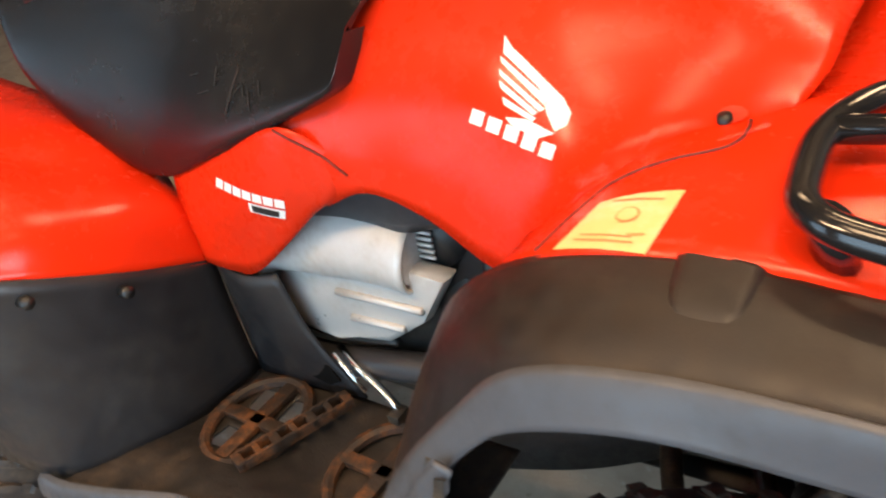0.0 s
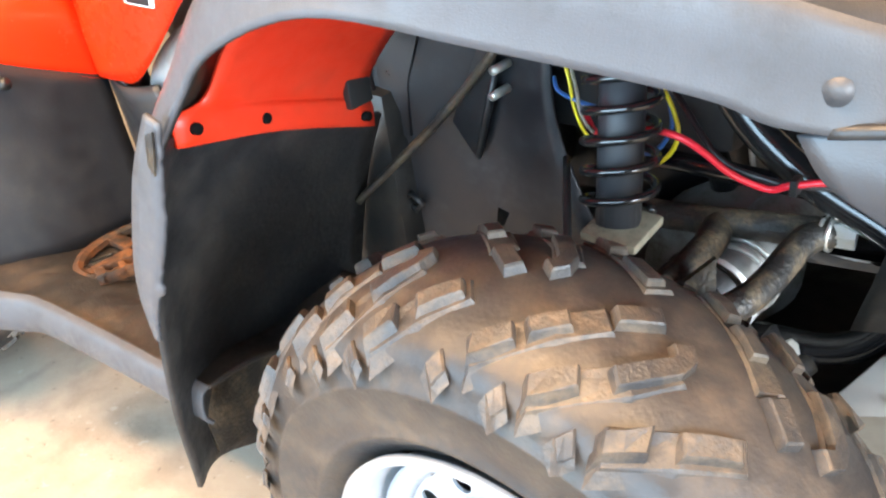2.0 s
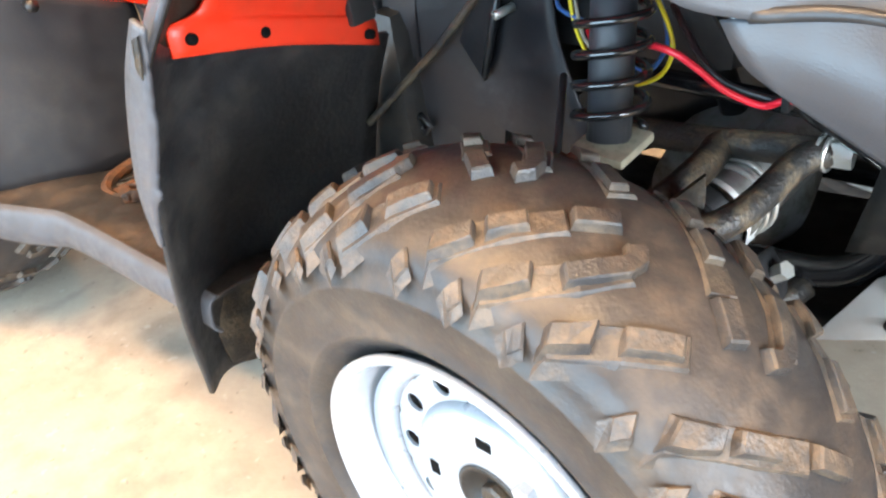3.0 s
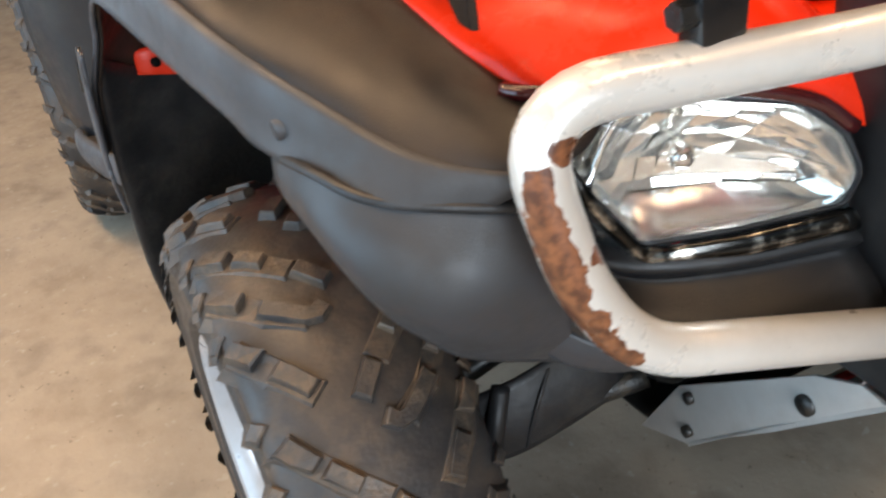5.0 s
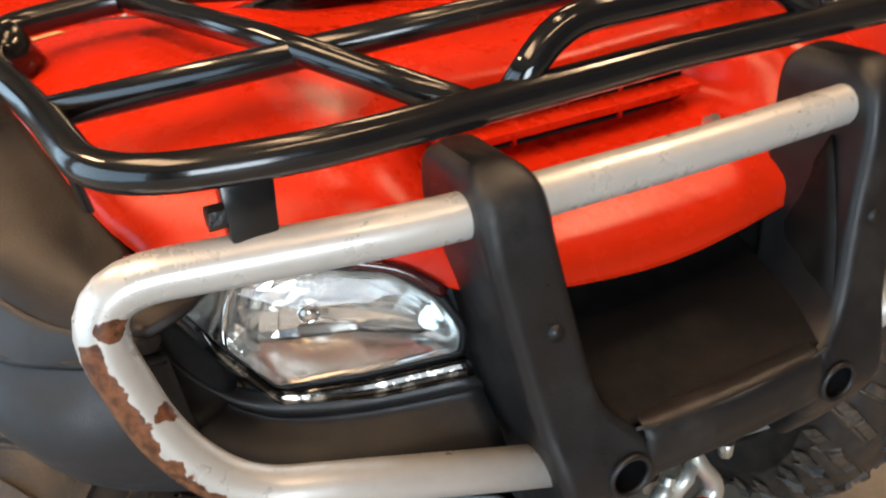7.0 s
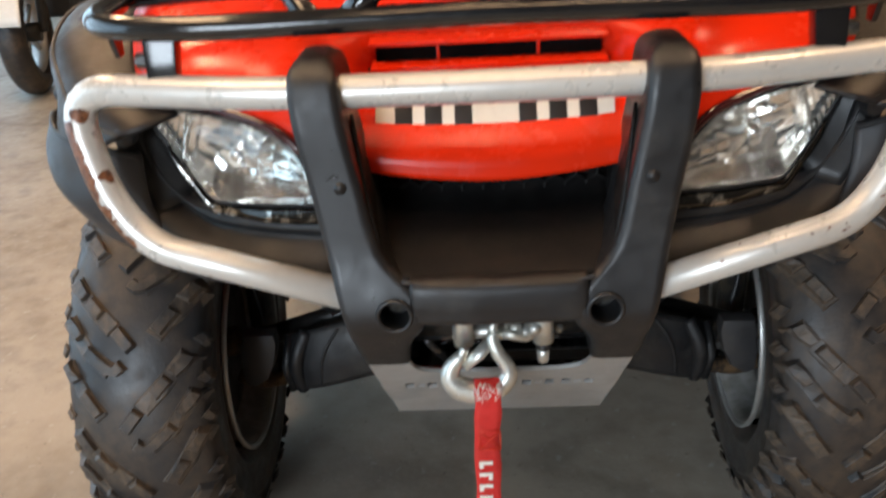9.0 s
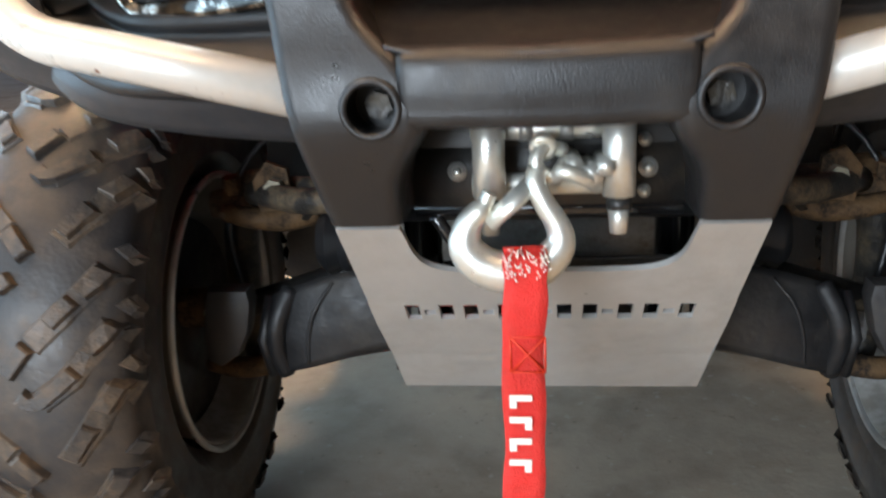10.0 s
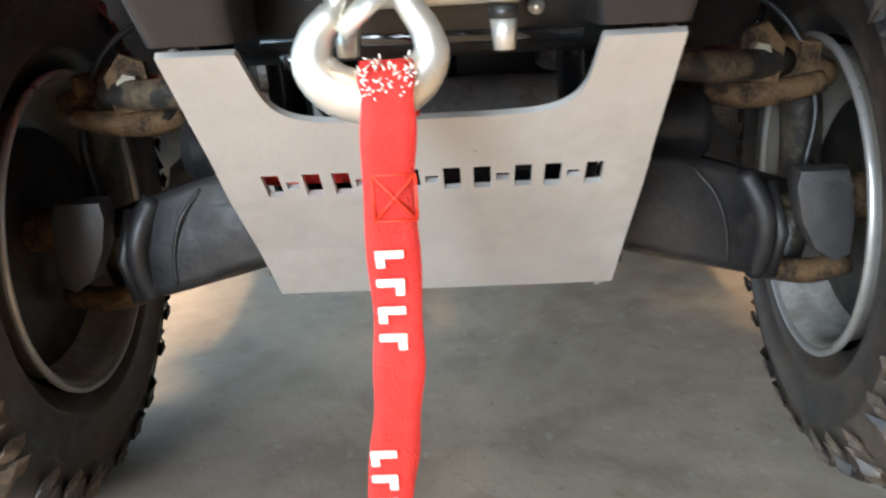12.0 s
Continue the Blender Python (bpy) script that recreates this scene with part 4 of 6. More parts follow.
# front wheel arch ---------------------------------------------------------------
def flare():
    """Black flare: from the red fender over the crease to the lip."""
    rear = [
        [(-0.262, -0.405, 0.600), (-0.258, -0.46, 0.585), (-0.245, -0.515, 0.572), (-0.232, -0.530, 0.565)],
        [(-0.238, -0.406, 0.685), (-0.228, -0.455, 0.672), (-0.202, -0.512, 0.655), (-0.184, -0.525, 0.645)],
        [(-0.1995, -0.406, 0.753), (-0.182, -0.455, 0.747), (-0.150, -0.499, 0.724), (-0.1335, -0.511, 0.711)],
        [(-0.125, -0.405, 0.804), (-0.116, -0.450, 0.797), (-0.094, -0.493, 0.781), (-0.086, -0.5085, 0.7505)],
    ]
    ahead = [
        [(-0.006, -0.402, 0.8285), (-0.006, -0.445, 0.8255), (-0.005, -0.489, 0.806), (0.004, -0.506, 0.779)],
        [(0.112, -0.390, 0.8175), (0.112, -0.440, 0.822), (0.109, -0.484, 0.811), (0.106, -0.4895, 0.770)],
        [(0.195, -0.379, 0.818), (0.203, -0.425, 0.812), (0.208, -0.468, 0.795), (0.2055, -0.471, 0.7538)],
        [(0.277, -0.357, 0.7825), (0.282, -0.400, 0.783), (0.272, -0.440, 0.772), (0.246, -0.459, 0.738)],
        [(0.317, -0.337, 0.759), (0.335, -0.365, 0.758), (0.332, -0.402, 0.747), (0.3228, -0.430, 0.7285)],
        [(0.345, -0.300, 0.748), (0.362, -0.325, 0.742), (0.365, -0.350, 0.734), (0.353, -0.378, 0.7205)],
    ]
    return grid(rear + ahead, 6, 6)


both("wheel_arch_flare", flare(), FLARE, quad, "weathered black plastic wheel arch flare", thick=0.004)


def lip():
    """Chalky outer band below the crease; it thins out and merges with the flare towards the front."""
    sheet = flare()
    sheet.normal_update()
    count = 6 * 9 + 1
    sheet.verts.ensure_lookup_table()
    cols = [[sheet.verts[c * count + k] for k in range(count)] for c in range(12, 19)]
    bm = bmesh.new()
    rows = []
    for k in range(count):
        out = []
        for col in cols:
            p, n = col[k].co, col[k].normal
            n = n if n.y < 0 else -n
            d = 0.0042 - 0.0030 * min(1, max(0, (p.x - 0.16) / 0.14))
            out.append(p + n * d)
        down = (out[-1] - out[-2]).normalized()
        out.append(out[-1] + down * 0.005)
        rows.append([bm.verts.new(p) for p in out])
    for a, b in zip(rows, rows[1:]):
        for k in range(len(a) - 1):
            bm.faces.new((a[k], b[k], b[k + 1], a[k + 1]))
    bmesh.ops.recalc_face_normals(bm, faces=bm.faces[:])
    return bm


both("flare_lip", lip(), LIP, quad, "chalky grey faded lip of the flare", thick=0.004)
def strap_pad(middle):
    """Low moulded pad that follows the flare, wider at the seam and rounded at its lower end."""
    from mathutils.bvhtree import BVHTree
    tree = BVHTree.FromBMesh(flare())
    bm = bmesh.new()
    nu, nv = 18, 18
    rows = []
    for i in range(nu + 1):
        row = []
        for j in range(nv + 1):
            u, v = 2.0 * i / nu - 1, j / nv
            half = 0.027 - 0.005 * v - 0.010 * max(0, v - 0.75) ** 2 * 16 * abs(u)
            p = Vector((middle + u * half + 0.006 * v, -0.4005 - 0.056 * v - 0.003 * (1 - u * u) * v, 1.2))
            hit = tree.ray_cast(p, Vector((0, 0, -1)))[0]
            edge = min(1, (1 - abs(u)) / 0.22) * min(1, (1 - v) / 0.22)
            rise = edge * edge * (3 - 2 * edge)
            z = (hit.z if hit else 0.80) + 0.0026 * rise - 0.0008 + 0.003 * (1 - v)
            row.append(bm.verts.new((p.x, p.y, z)))
        rows.append(row)
    for a, b in zip(rows, rows[1:]):
        for k in range(nv):
            bm.faces.new((a[k], a[k + 1], b[k + 1], b[k]))
    bmesh.ops.recalc_face_normals(bm, faces=bm.faces[:])
    return bm


for x in (0.008, 0.158):
    both("strap_pad", strap_pad(x), FLARE, quad, "raised moulded pad on the flare", thick=0.003)


def corner():
    """Lower front corner of the flare, turning in under the bumper."""
    rows = [
        [(0.244, -0.459, 0.731), (0.290, -0.4505, 0.737), (0.3228, -0.4297, 0.7285), (0.352, -0.3796, 0.7206), (0.350, -0.3422, 0.710)],
        [(0.250, -0.461, 0.723), (0.311, -0.453, 0.712), (0.348, -0.424, 0.698), (0.366, -0.382, 0.681), (0.362, -0.338, 0.668)],
        [(0.256, -0.461, 0.715), (0.322, -0.448, 0.689), (0.353, -0.420, 0.668), (0.360, -0.383, 0.645), (0.357, -0.330, 0.624)],
        [(0.263, -0.459, 0.708), (0.3184, -0.439, 0.6666), (0.337, -0.4153, 0.6394), (0.336, -0.3844, 0.6111), (0.345, -0.322, 0.588)],
    ]
    return grid(rows, 6, 6)


both("flare_corner", corner(), CORNER, quad, "black plastic corner below the flare", thick=0.004)
both("flare_seam", sweep(catmull([(0.256, -0.4575, 0.7335), (0.2905, -0.451, 0.7365), (0.324, -0.4305, 0.728), (0.3535, -0.380, 0.7202), (0.352, -0.343, 0.710)], 6), 0.0035, 8), BLACK, quad, "dark seam under the flare")
both("flare_bolt", rod((0.255, -0.440, 0.752), (0.258, -0.4585, 0.751), 0.0062, 12), LIP, quad, "greyed clip in the lip")


def flap():
    """Mudguard behind the wheel, hanging down in front of the foot well."""
    rows = [
        [(-0.165, -0.520, 0.690), (-0.225, -0.470, 0.650), (-0.262, -0.358, 0.610), (-0.280, -0.205, 0.560)],
        [(-0.225, -0.528, 0.560), (-0.270, -0.47, 0.540), (-0.300, -0.358, 0.520), (-0.315, -0.205, 0.49)],
        [(-0.275, -0.528, 0.400), (-0.315, -0.47, 0.400), (-0.340, -0.358, 0.400), (-0.350, -0.205, 0.39)],
        [(-0.318, -0.514, 0.255), (-0.345, -0.47, 0.250), (-0.372, -0.358, 0.205), (-0.376, -0.205, 0.30)],
    ]
    return grid(rows, 6, 6)


both("mud_flap", flap(), FLAP, quad, "black mud flap behind the front wheel", thick=0.005)


def flap_edge():
    """Bent strip along the upper edge of the flap, torn along its front side."""
    rows = [
        [(-0.137, -0.531, 0.701), (-0.151, -0.531, 0.706)],
        [(-0.150, -0.534, 0.662), (-0.180, -0.535, 0.664)],
        [(-0.166, -0.536, 0.617), (-0.204, -0.537, 0.619)],
        [(-0.188, -0.537, 0.578), (-0.224, -0.538, 0.577)],
        [(-0.205, -0.537, 0.550), (-0.233, -0.538, 0.553)],
        [(-0.225, -0.536, 0.520), (-0.240, -0.537, 0.527)],
        [(-0.243, -0.533, 0.487), (-0.247, -0.534, 0.489)],
    ]
    bm = grid(rows, 8, 3)
    bm.verts.ensure_lookup_table()
    for k, v in enumerate(bm.verts[:8 * 6 + 1]):
        v.co.x += 0.0034 * noise.noise(Vector((k * 0.9, 3.1, 0))) + (0.005 if k in (30, 31, 32) else 0)
    return bm


both("flap_edge", flap_edge(), LIP, quad, "chalky grey torn edge of the mud flap", thick=0.004)
both("flap_notch", slab([(-0.139, -0.5355, 0.697), (-0.150, -0.5355, 0.693), (-0.154, -0.5375, 0.672), (-0.149, -0.5380, 0.664), (-0.144, -0.5375, 0.676)], (0, -1, 0), 0.002, 0.0004), GREASE, quad, "dark torn notch in the edge")


def liner():
    rows = [
        [(-0.110, -0.425, 0.775), (-0.120, -0.35, 0.755), (-0.135, -0.255, 0.720)],
        [(-0.185, -0.432, 0.720), (-0.200, -0.355, 0.690), (-0.210, -0.252, 0.655)],
        [(-0.216, -0.444, 0.676), (-0.238, -0.362, 0.645), (-0.244, -0.258, 0.605)],
        [(-0.212, -0.478, 0.672), (-0.236, -0.365, 0.634), (-0.242, -0.250, 0.594)],
        [(-0.214, -0.482, 0.648), (-0.238, -0.365, 0.612), (-0.246, -0.248, 0.568)],
    ]
    return grid(rows, 5, 6)


both("fender_liner", liner(), RED_DULL, quad, "scuffed red inner fender", thick=0.004)
# black discs paint the shaded holes in the liner
for y, x, z in ((-0.382, -0.233, 0.630), (-0.462, -0.212, 0.656), (-0.262, -0.238, 0.584)):
    both("liner_hole_disc", rod((x - 0.008, y, z), (x + 0.0028, y, z + 0.001), 0.0050, 12), VOID, quad)
both("liner_bracket", block((-0.236, -0.270, 0.615), (0.010, 0.030, 0.030), 0.003), INK, quad)
both("flap_tag", slab([(-0.333, -0.465, 0.360), (-0.333, -0.429, 0.355), (-0.333, -0.387, 0.352), (-0.333, -0.352, 0.349), (-0.333, -0.367, 0.320), (-0.333, -0.402, 0.299), (-0.333, -0.405, 0.262), (-0.333, -0.420, 0.258), (-0.333, -0.476, 0.266), (-0.333, -0.479, 0.309)], (1, 0, 0.1), 0.006, 0.002), GREASE, quad, "bent muddy steel tag on the mud flap")


def inner_plate():
    rows = [
        [(-0.40, -0.20, 0.72), (-0.26, -0.165, 0.72), (-0.15, -0.145, 0.72), (-0.09, -0.14, 0.70)],
        [(-0.40, -0.20, 0.55), (-0.26, -0.165, 0.55), (-0.17, -0.140, 0.55), (-0.098, -0.145, 0.56)],
        [(-0.42, -0.19, 0.22), (-0.27, -0.155, 0.25), (-0.17, -0.130, 0.29), (-0.045, -0.13, 0.385)],
    ]
    return grid(rows, 5, 5)


both("inner_arch_panel", inner_plate(), ARCH, quad, "black plastic inner wheel arch panel", thick=0.004)
both("arch_front_panel", grid([[(0.215, -0.135, 0.70), (0.30, -0.135, 0.70), (0.40, -0.135, 0.66)], [(0.215, -0.135, 0.52), (0.29, -0.132, 0.52), (0.38, -0.130, 0.54)], [(0.19, -0.130, 0.40), (0.25, -0.128, 0.42), (0.345, -0.127, 0.50)]], 4, 4), DARK, quad, "dark plate behind the bumper", thick=0.003)
both("panel_rib", slab([(-0.165, -0.158, 0.640), (-0.150, -0.160, 0.640), (-0.158, -0.156, 0.582), (-0.193, -0.150, 0.500), (-0.222, -0.150, 0.541)], (0, -1, 0), 0.008), DUSTY, quad)
both("panel_post", sweep([(-0.318, -0.185, 0.70), (-0.325, -0.186, 0.52), (-0.345, -0.182, 0.33)], 0.014, 10), ARCH, quad, "moulded upright of the inner panel")
both("panel_step", slab([(-0.306, -0.176, 0.70), (-0.300, -0.172, 0.515), (-0.272, -0.166, 0.520), (-0.268, -0.166, 0.585), (-0.215, -0.160, 0.70)], (0, -1, 0), 0.006), ARCH, quad)
both("panel_eye", sweep([(-0.290, -0.178, 0.440), (-0.278, -0.180, 0.452), (-0.266, -0.178, 0.440), (-0.278, -0.176, 0.428)], 0.004, 8, True), BLACK, quad)
# black block in place of a shaded hole
both("panel_hole_patch", block((-0.190, -0.1375, 0.428), (0.028, 0.006, 0.020), 0.001, (0, 25, 0)), VOID, quad)
both("breather_hose", sweep(catmull([(-0.125, -0.155, 0.67), (-0.139, -0.175, 0.635), (-0.215, -0.186, 0.554), (-0.285, -0.206, 0.488), (-0.325, -0.220, 0.450)], 6), 0.0048, 10), GREASE, quad, "dusty rubber hose")
both("panel_stay", rod((-0.151, -0.163, 0.612), (-0.190, -0.158, 0.508), 0.004, 8), DUSTY, quad)
for p in ((-0.151, -0.160, 0.609), (-0.155, -0.160, 0.582)):
    both("panel_bolt", rod((p[0], p[1] + 0.02, p[2]), (p[0], p[1] - 0.0095, p[2]), 0.0048, 8), ZINC, quad)


# suspension -------------------------------------------------------------------------
def shock(parent, side):
    lo, hi = Vector((0.028, side * 0.245, 0.515)), Vector((0.010, side * 0.180, 0.80))
    s = new("shock_absorber")
    s.parent = parent
    tagged(s, "black coil-over shock absorber")
    part("damper", rod(lo + (hi - lo) * 0.03, lo.lerp(hi, 0.52), 0.019, 18), CORNER, s, "grey damper body")
    part("sleeve", rod(lo.lerp(hi, 0.50), lo.lerp(hi, 0.98), 0.0225, 18), BLACK, s)
    part("spring", spiral(lo.lerp(hi, 0.06), lo.lerp(hi, 0.95), 0.030, 10.5, 0.0040), GLOSS, s, "gloss black coil spring")
    part("spring_plate", block(lo + Vector((0.004, 0, 0.006)), (0.052, 0.050, 0.009), 0.003, (side * -6, 2, 0)), PALE_DUST, s, "pale dusty spring seat")
    part("reservoir", rod(lo.lerp(hi, 0.55) + Vector((0.030, 0, 0)), lo.lerp(hi, 0.85) + Vector((0.030, 0, 0)), 0.008, 10), ZINC, s, "brass coloured tube")


for side in (-1, 1):
    shock(quad, side)


def arms(side):
    """Double wishbones with knuckle, boots and the plastic arm guard; side -1 is the machine's right."""
    def at(x, y, z):
        return Vector((x, side * y, z))

    up = new("upper_arm")
    up.parent = quad
    tagged(up, "muddy black upper wishbone")
    part("arm_tube", sweep(catmull([at(0.158, 0.112, 0.480), at(0.143, 0.135, 0.477), at(0.125, 0.225, 0.460), at(0.05, 0.312, 0.452)], 5), 0.0135, 12), MUDDY, up)
    part("arm_tube", sweep(catmull([at(0.060, 0.115, 0.466), at(0.068, 0.160, 0.466), at(0.058, 0.235, 0.456), at(0.02, 0.315, 0.45)], 5), 0.0150, 12), MUDDY, up)
    part("arm_pivot", sweep([at(0.158, 0.112, 0.480), at(0.055, 0.114, 0.467), at(-0.11, 0.112, 0.450)], 0.0145, 12), MUDDY, up, "muddy pivot tube")
    for x in (0.152, 0.159):
        part("pivot_ring", rod(at(x, 0.112, 0.480), at(x + 0.003, 0.112, 0.480), 0.0165, 18), ZINC, up, "bright ring at the pivot")
    part("hose_clip", slab([at(0.095, 0.205, 0.490), at(0.075, 0.225, 0.470), at(0.088, 0.245, 0.430), at(0.105, 0.225, 0.450)], (0.6, side * 0.6, 0.3), 0.010), GREASE, up, "muddy bracket on the wishbone")
    part("ball_joint", lathe([(-0.02, 0.0005), (-0.02, 0.020), (0.02, 0.022), (0.024, 0.0005)], 16, at(0.022, 0.318, 0.452)), CLAY, up, "dusty ball joint")
    part("arm_end", sweep(catmull([at(0.048, 0.245, 0.432), at(0.062, 0.275, 0.426), at(0.066, 0.310, 0.428), at(0.060, 0.345, 0.434)], 5), 0.0150, 12, r2=0.010), CLAY, up, "muddy forged end of the wishbone")
    part("shock_mount", slab([at(0.066, 0.262, 0.440), at(0.066, 0.300, 0.436), at(0.064, 0.306, 0.470), at(0.062, 0.290, 0.490), at(0.062, 0.268, 0.482)], (1, 0, 0), 0.010), CLAY, up, "muddy shock bracket")
    part("arm_bolt", rod(at(0.066, 0.281, 0.463), at(0.084, 0.281, 0.463), 0.0105, 6), PALE_DUST, up, "tan dusty bolt", smooth=False)
    part("pivot_bolt", rod(at(0.162, 0.111, 0.480), at(0.180, 0.108, 0.480), 0.012, 6), ZINC, up, smooth=False)
    low = new("lower_arm")
    low.parent = quad
    tagged(low, "black lower wishbone with plastic guard")
    for x in (0.15, -0.15):
        part("arm_tube", sweep(catmull([at(x, 0.11, 0.335), at(x * 0.7, 0.20, 0.30), at(0.02, 0.325, 0.245)], 4), 0.014, 12), GREASE, low)
    guard = [
        [at(0.125, 0.135, 0.385), at(0.125, 0.190, 0.388), at(0.120, 0.250, 0.372), at(0.10, 0.290, 0.352)],
        [at(0.141, 0.135, 0.352), at(0.141, 0.190, 0.346), at(0.133, 0.250, 0.327), at(0.112, 0.296, 0.310)],
        [at(0.140, 0.135, 0.318), at(0.138, 0.190, 0.302), at(0.130, 0.250, 0.283), at(0.11, 0.292, 0.268)],
    ]
    part("arm_guard", grid(guard, 5, 5), FLAP, low, "black plastic arm guard", thick=0.005)
    part("guard_rib", sweep(catmull([at(0.128, 0.214, 0.376), at(0.1385, 0.232, 0.352), at(0.1385, 0.242, 0.322), at(0.134, 0.246, 0.290)], 5), 0.0022, 6), FLAP, low, "worn moulded crease")
    part("guard_flange", sweep(catmull([at(0.116, 0.262, 0.366), at(0.128, 0.276, 0.335), at(0.126, 0.280, 0.305), at(0.114, 0.276, 0.272)], 5), 0.010, 10, flat=1.0), FLAP, low, "rounded grey end of the guard")
    part("guard_end", sweep([at(0.100, 0.290, 0.352), at(0.121, 0.296, 0.310), at(0.110, 0.292, 0.268)], 0.007, 8), BLACK, low)
    part("guard_bolt", rod(at(0.135, 0.150, 0.365), at(0.150, 0.152, 0.378), 0.009, 6), ZINC, low, smooth=False)
    part("drive_shaft", rod(at(0.06, 0.10, 0.40), at(0.05, 0.36, 0.315), 0.014), DARK, quad, "dark drive shaft")
    boot = [(0.10 + 0.012 * i, 0.046 - 0.002 * i + (0.005 if i % 2 else -0.003)) for i in range(9)]
    bm = lathe([(y + 0.045, r) for y, r in boot], 24, (0.060, 0, 0.400))
    if side < 0:
        bm = flip(bm)
    part("shaft_boot", bm, BLACK, quad, "ribbed rubber boot")
    clamp = [(0.128 + 0.0065 * i, 0.041 + (0.0035 if i % 2 else -0.001)) for i in range(6)]
    bm = lathe(clamp, 24, (0.070, 0, 0.410))
    part("boot_clamp", flip(bm) if side < 0 else bm, CAST, quad, "ribbed alloy collar")
    kn = new("steering_knuckle")
    kn.parent = quad
    tagged(kn, "muddy cast steering knuckle with brake")
    part("casting", sweep(catmull([at(0.022, 0.325, 0.455), at(0.015, 0.345, 0.40), at(0.0, 0.352, 0.305), at(0.010, 0.335, 0.235)], 4), 0.020, 12), GREASE, kn)
    part("brake_shield", lathe([(0, 0.0005), (0.0, 0.118), (side * 0.010, 0.124), (side * 0.030, 0.122)], 40, at(0.052, 0.398, 0.300)), DARK, kn, "dark brake drum")
    part("knuckle_head", lathe([(-0.026, 0.0005), (-0.026, 0.015), (-0.006, 0.019), (0.012, 0.016), (0.024, 0.011), (0.026, 0.0005)], 14, at(0.040, 0.338, 0.438)), CLAY, kn, "muddy cast head")
    part("head_nut", rod(at(0.045, 0.338, 0.452), at(0.048, 0.338, 0.470), 0.010, 6), CLAY, kn, smooth=False)
    part("caliper", slab([at(0.098, 0.350, 0.368), at(0.098, 0.306, 0.368), at(0.100, 0.303, 0.352), at(0.102, 0.309, 0.322), at(0.102, 0.322, 0.296), at(0.102, 0.342, 0.283), at(0.102, 0.356, 0.290), at(0.102, 0.357, 0.326), at(0.100, 0.352, 0.354)], (1, 0, 0), 0.030, 0.008), CALIPER, kn, "dark grey plastic brake guard")
    part("link_end", lathe([(-0.030, 0.0005), (-0.030, 0.014), (-0.018, 0.022), (0.010, 0.022), (0.020, 0.014), (0.026, 0.0005)], 14, at(0.075, 0.384, 0.330)), CLAY, kn, "muddy tie rod end")
    part("link_nut", rod(at(0.088, 0.360, 0.333), at(0.104, 0.356, 0.333), 0.009, 6), PALE_DUST, kn, "tan dusty nut", smooth=False)
    part("lower_joint", sweep(catmull([at(0.05, 0.290, 0.262), at(0.058, 0.315, 0.255), at(0.058, 0.350, 0.250), at(0.052, 0.385, 0.256)], 4), 0.0125, 12), CLAY, kn, "muddy lower ball joint")
    part("joint_nut", rod(at(0.064, 0.305, 0.262), at(0.080, 0.303, 0.264), 0.009, 6), CLAY, kn, smooth=False)
    part("drain_bolt", rod(at(0.060, 0.414, 0.268), at(0.075, 0.412, 0.268), 0.006, 8), PALE_DUST, kn, smooth=False)
    part("tie_rod", rod(at(-0.05, 0.08, 0.37), at(0.075, 0.352, 0.318), 0.008), GREASE, kn)
    part("brake_hose", sweep(catmull([at(0.06, 0.335, 0.35), at(0.045, 0.345, 0.42), at(0.02, 0.31, 0.50), at(-0.05, 0.20, 0.55)], 5), 0.0035, 8), BLACK, kn, "black rubber brake hose")


for side in (-1, 1):
    arms(side)

# frame, differential and cables inside the front end
part("front_differential", lathe([(-0.07, 0.04), (-0.06, 0.07), (0.0, 0.085), (0.06, 0.07), (0.07, 0.04)], 28, (0.02, 0, 0.36)), OLD_ALLOY, quad, "dull alloy front differential")
part("axle_housing", rod((0.082, -0.150, 0.420), (0.082, 0.150, 0.420), 0.036, 20), OLD_ALLOY, quad, "dull alloy axle housing")
for s in (-1, 1):
    for y, r in ((0.122, 0.040), (0.134, 0.0375)):
        part("seal_ring", sweep([(0.082 + r * math.cos(a), s * y, 0.420 + r * math.sin(a)) for a in (2 * math.pi * k / 24 for k in range(24))], 0.0028, 8, True), ZINC, quad, "bright ring on the axle housing")
for s in (-1, 1):
    part("frame_tube", sweep(rounded([(0.02, s * 0.12, 0.80), (0.06, s * 0.12, 0.60), (0.13, s * 0.115, 0.53), (0.25, s * 0.105, 0.47), (0.20, s * 0.10, 0.35), (-0.30, s * 0.12, 0.31)], 0.06), 0.0155, 14), GLOSS, quad, "gloss black frame tube")
    part("frame_upright", sweep(rounded([(0.40, s * 0.09, 0.62), (0.33, s * 0.09, 0.58), (0.25, s * 0.10, 0.45)], 0.04), 0.014, 12), GLOSS, quad)
    part("frame_tube", sweep([(-0.02, s * 0.10, 0.515), (0.10, s * 0.10, 0.513), (0.22, s * 0.10, 0.51)], 0.010, 10), GLOSS, quad)
part("frame_cross", rod((0.21, -0.11, 0.40), (0.21, 0.11, 0.40), 0.013), GLOSS, quad)
part("steering_shaft", rod((-0.10, 0.0, 0.80), (0.02, 0.0, 0.42), 0.014), DARK, quad)
part("battery_box", block((-0.10, 0.0, 0.66), (0.34, 0.22, 0.26), 0.02), BLACK, quad, "black plastic box behind the nose")
part("radiator_shroud", block((0.25, 0, 0.69), (0.05, 0.40, 0.16), 0.012), BLACK, quad, "black plastic shroud behind the nose")
def cable(name, mat, r, *pts):
    part(name, sweep(catmull(pts, 6), r, 8), mat, quad, name.replace("_", " ") + " in the wheel arch")


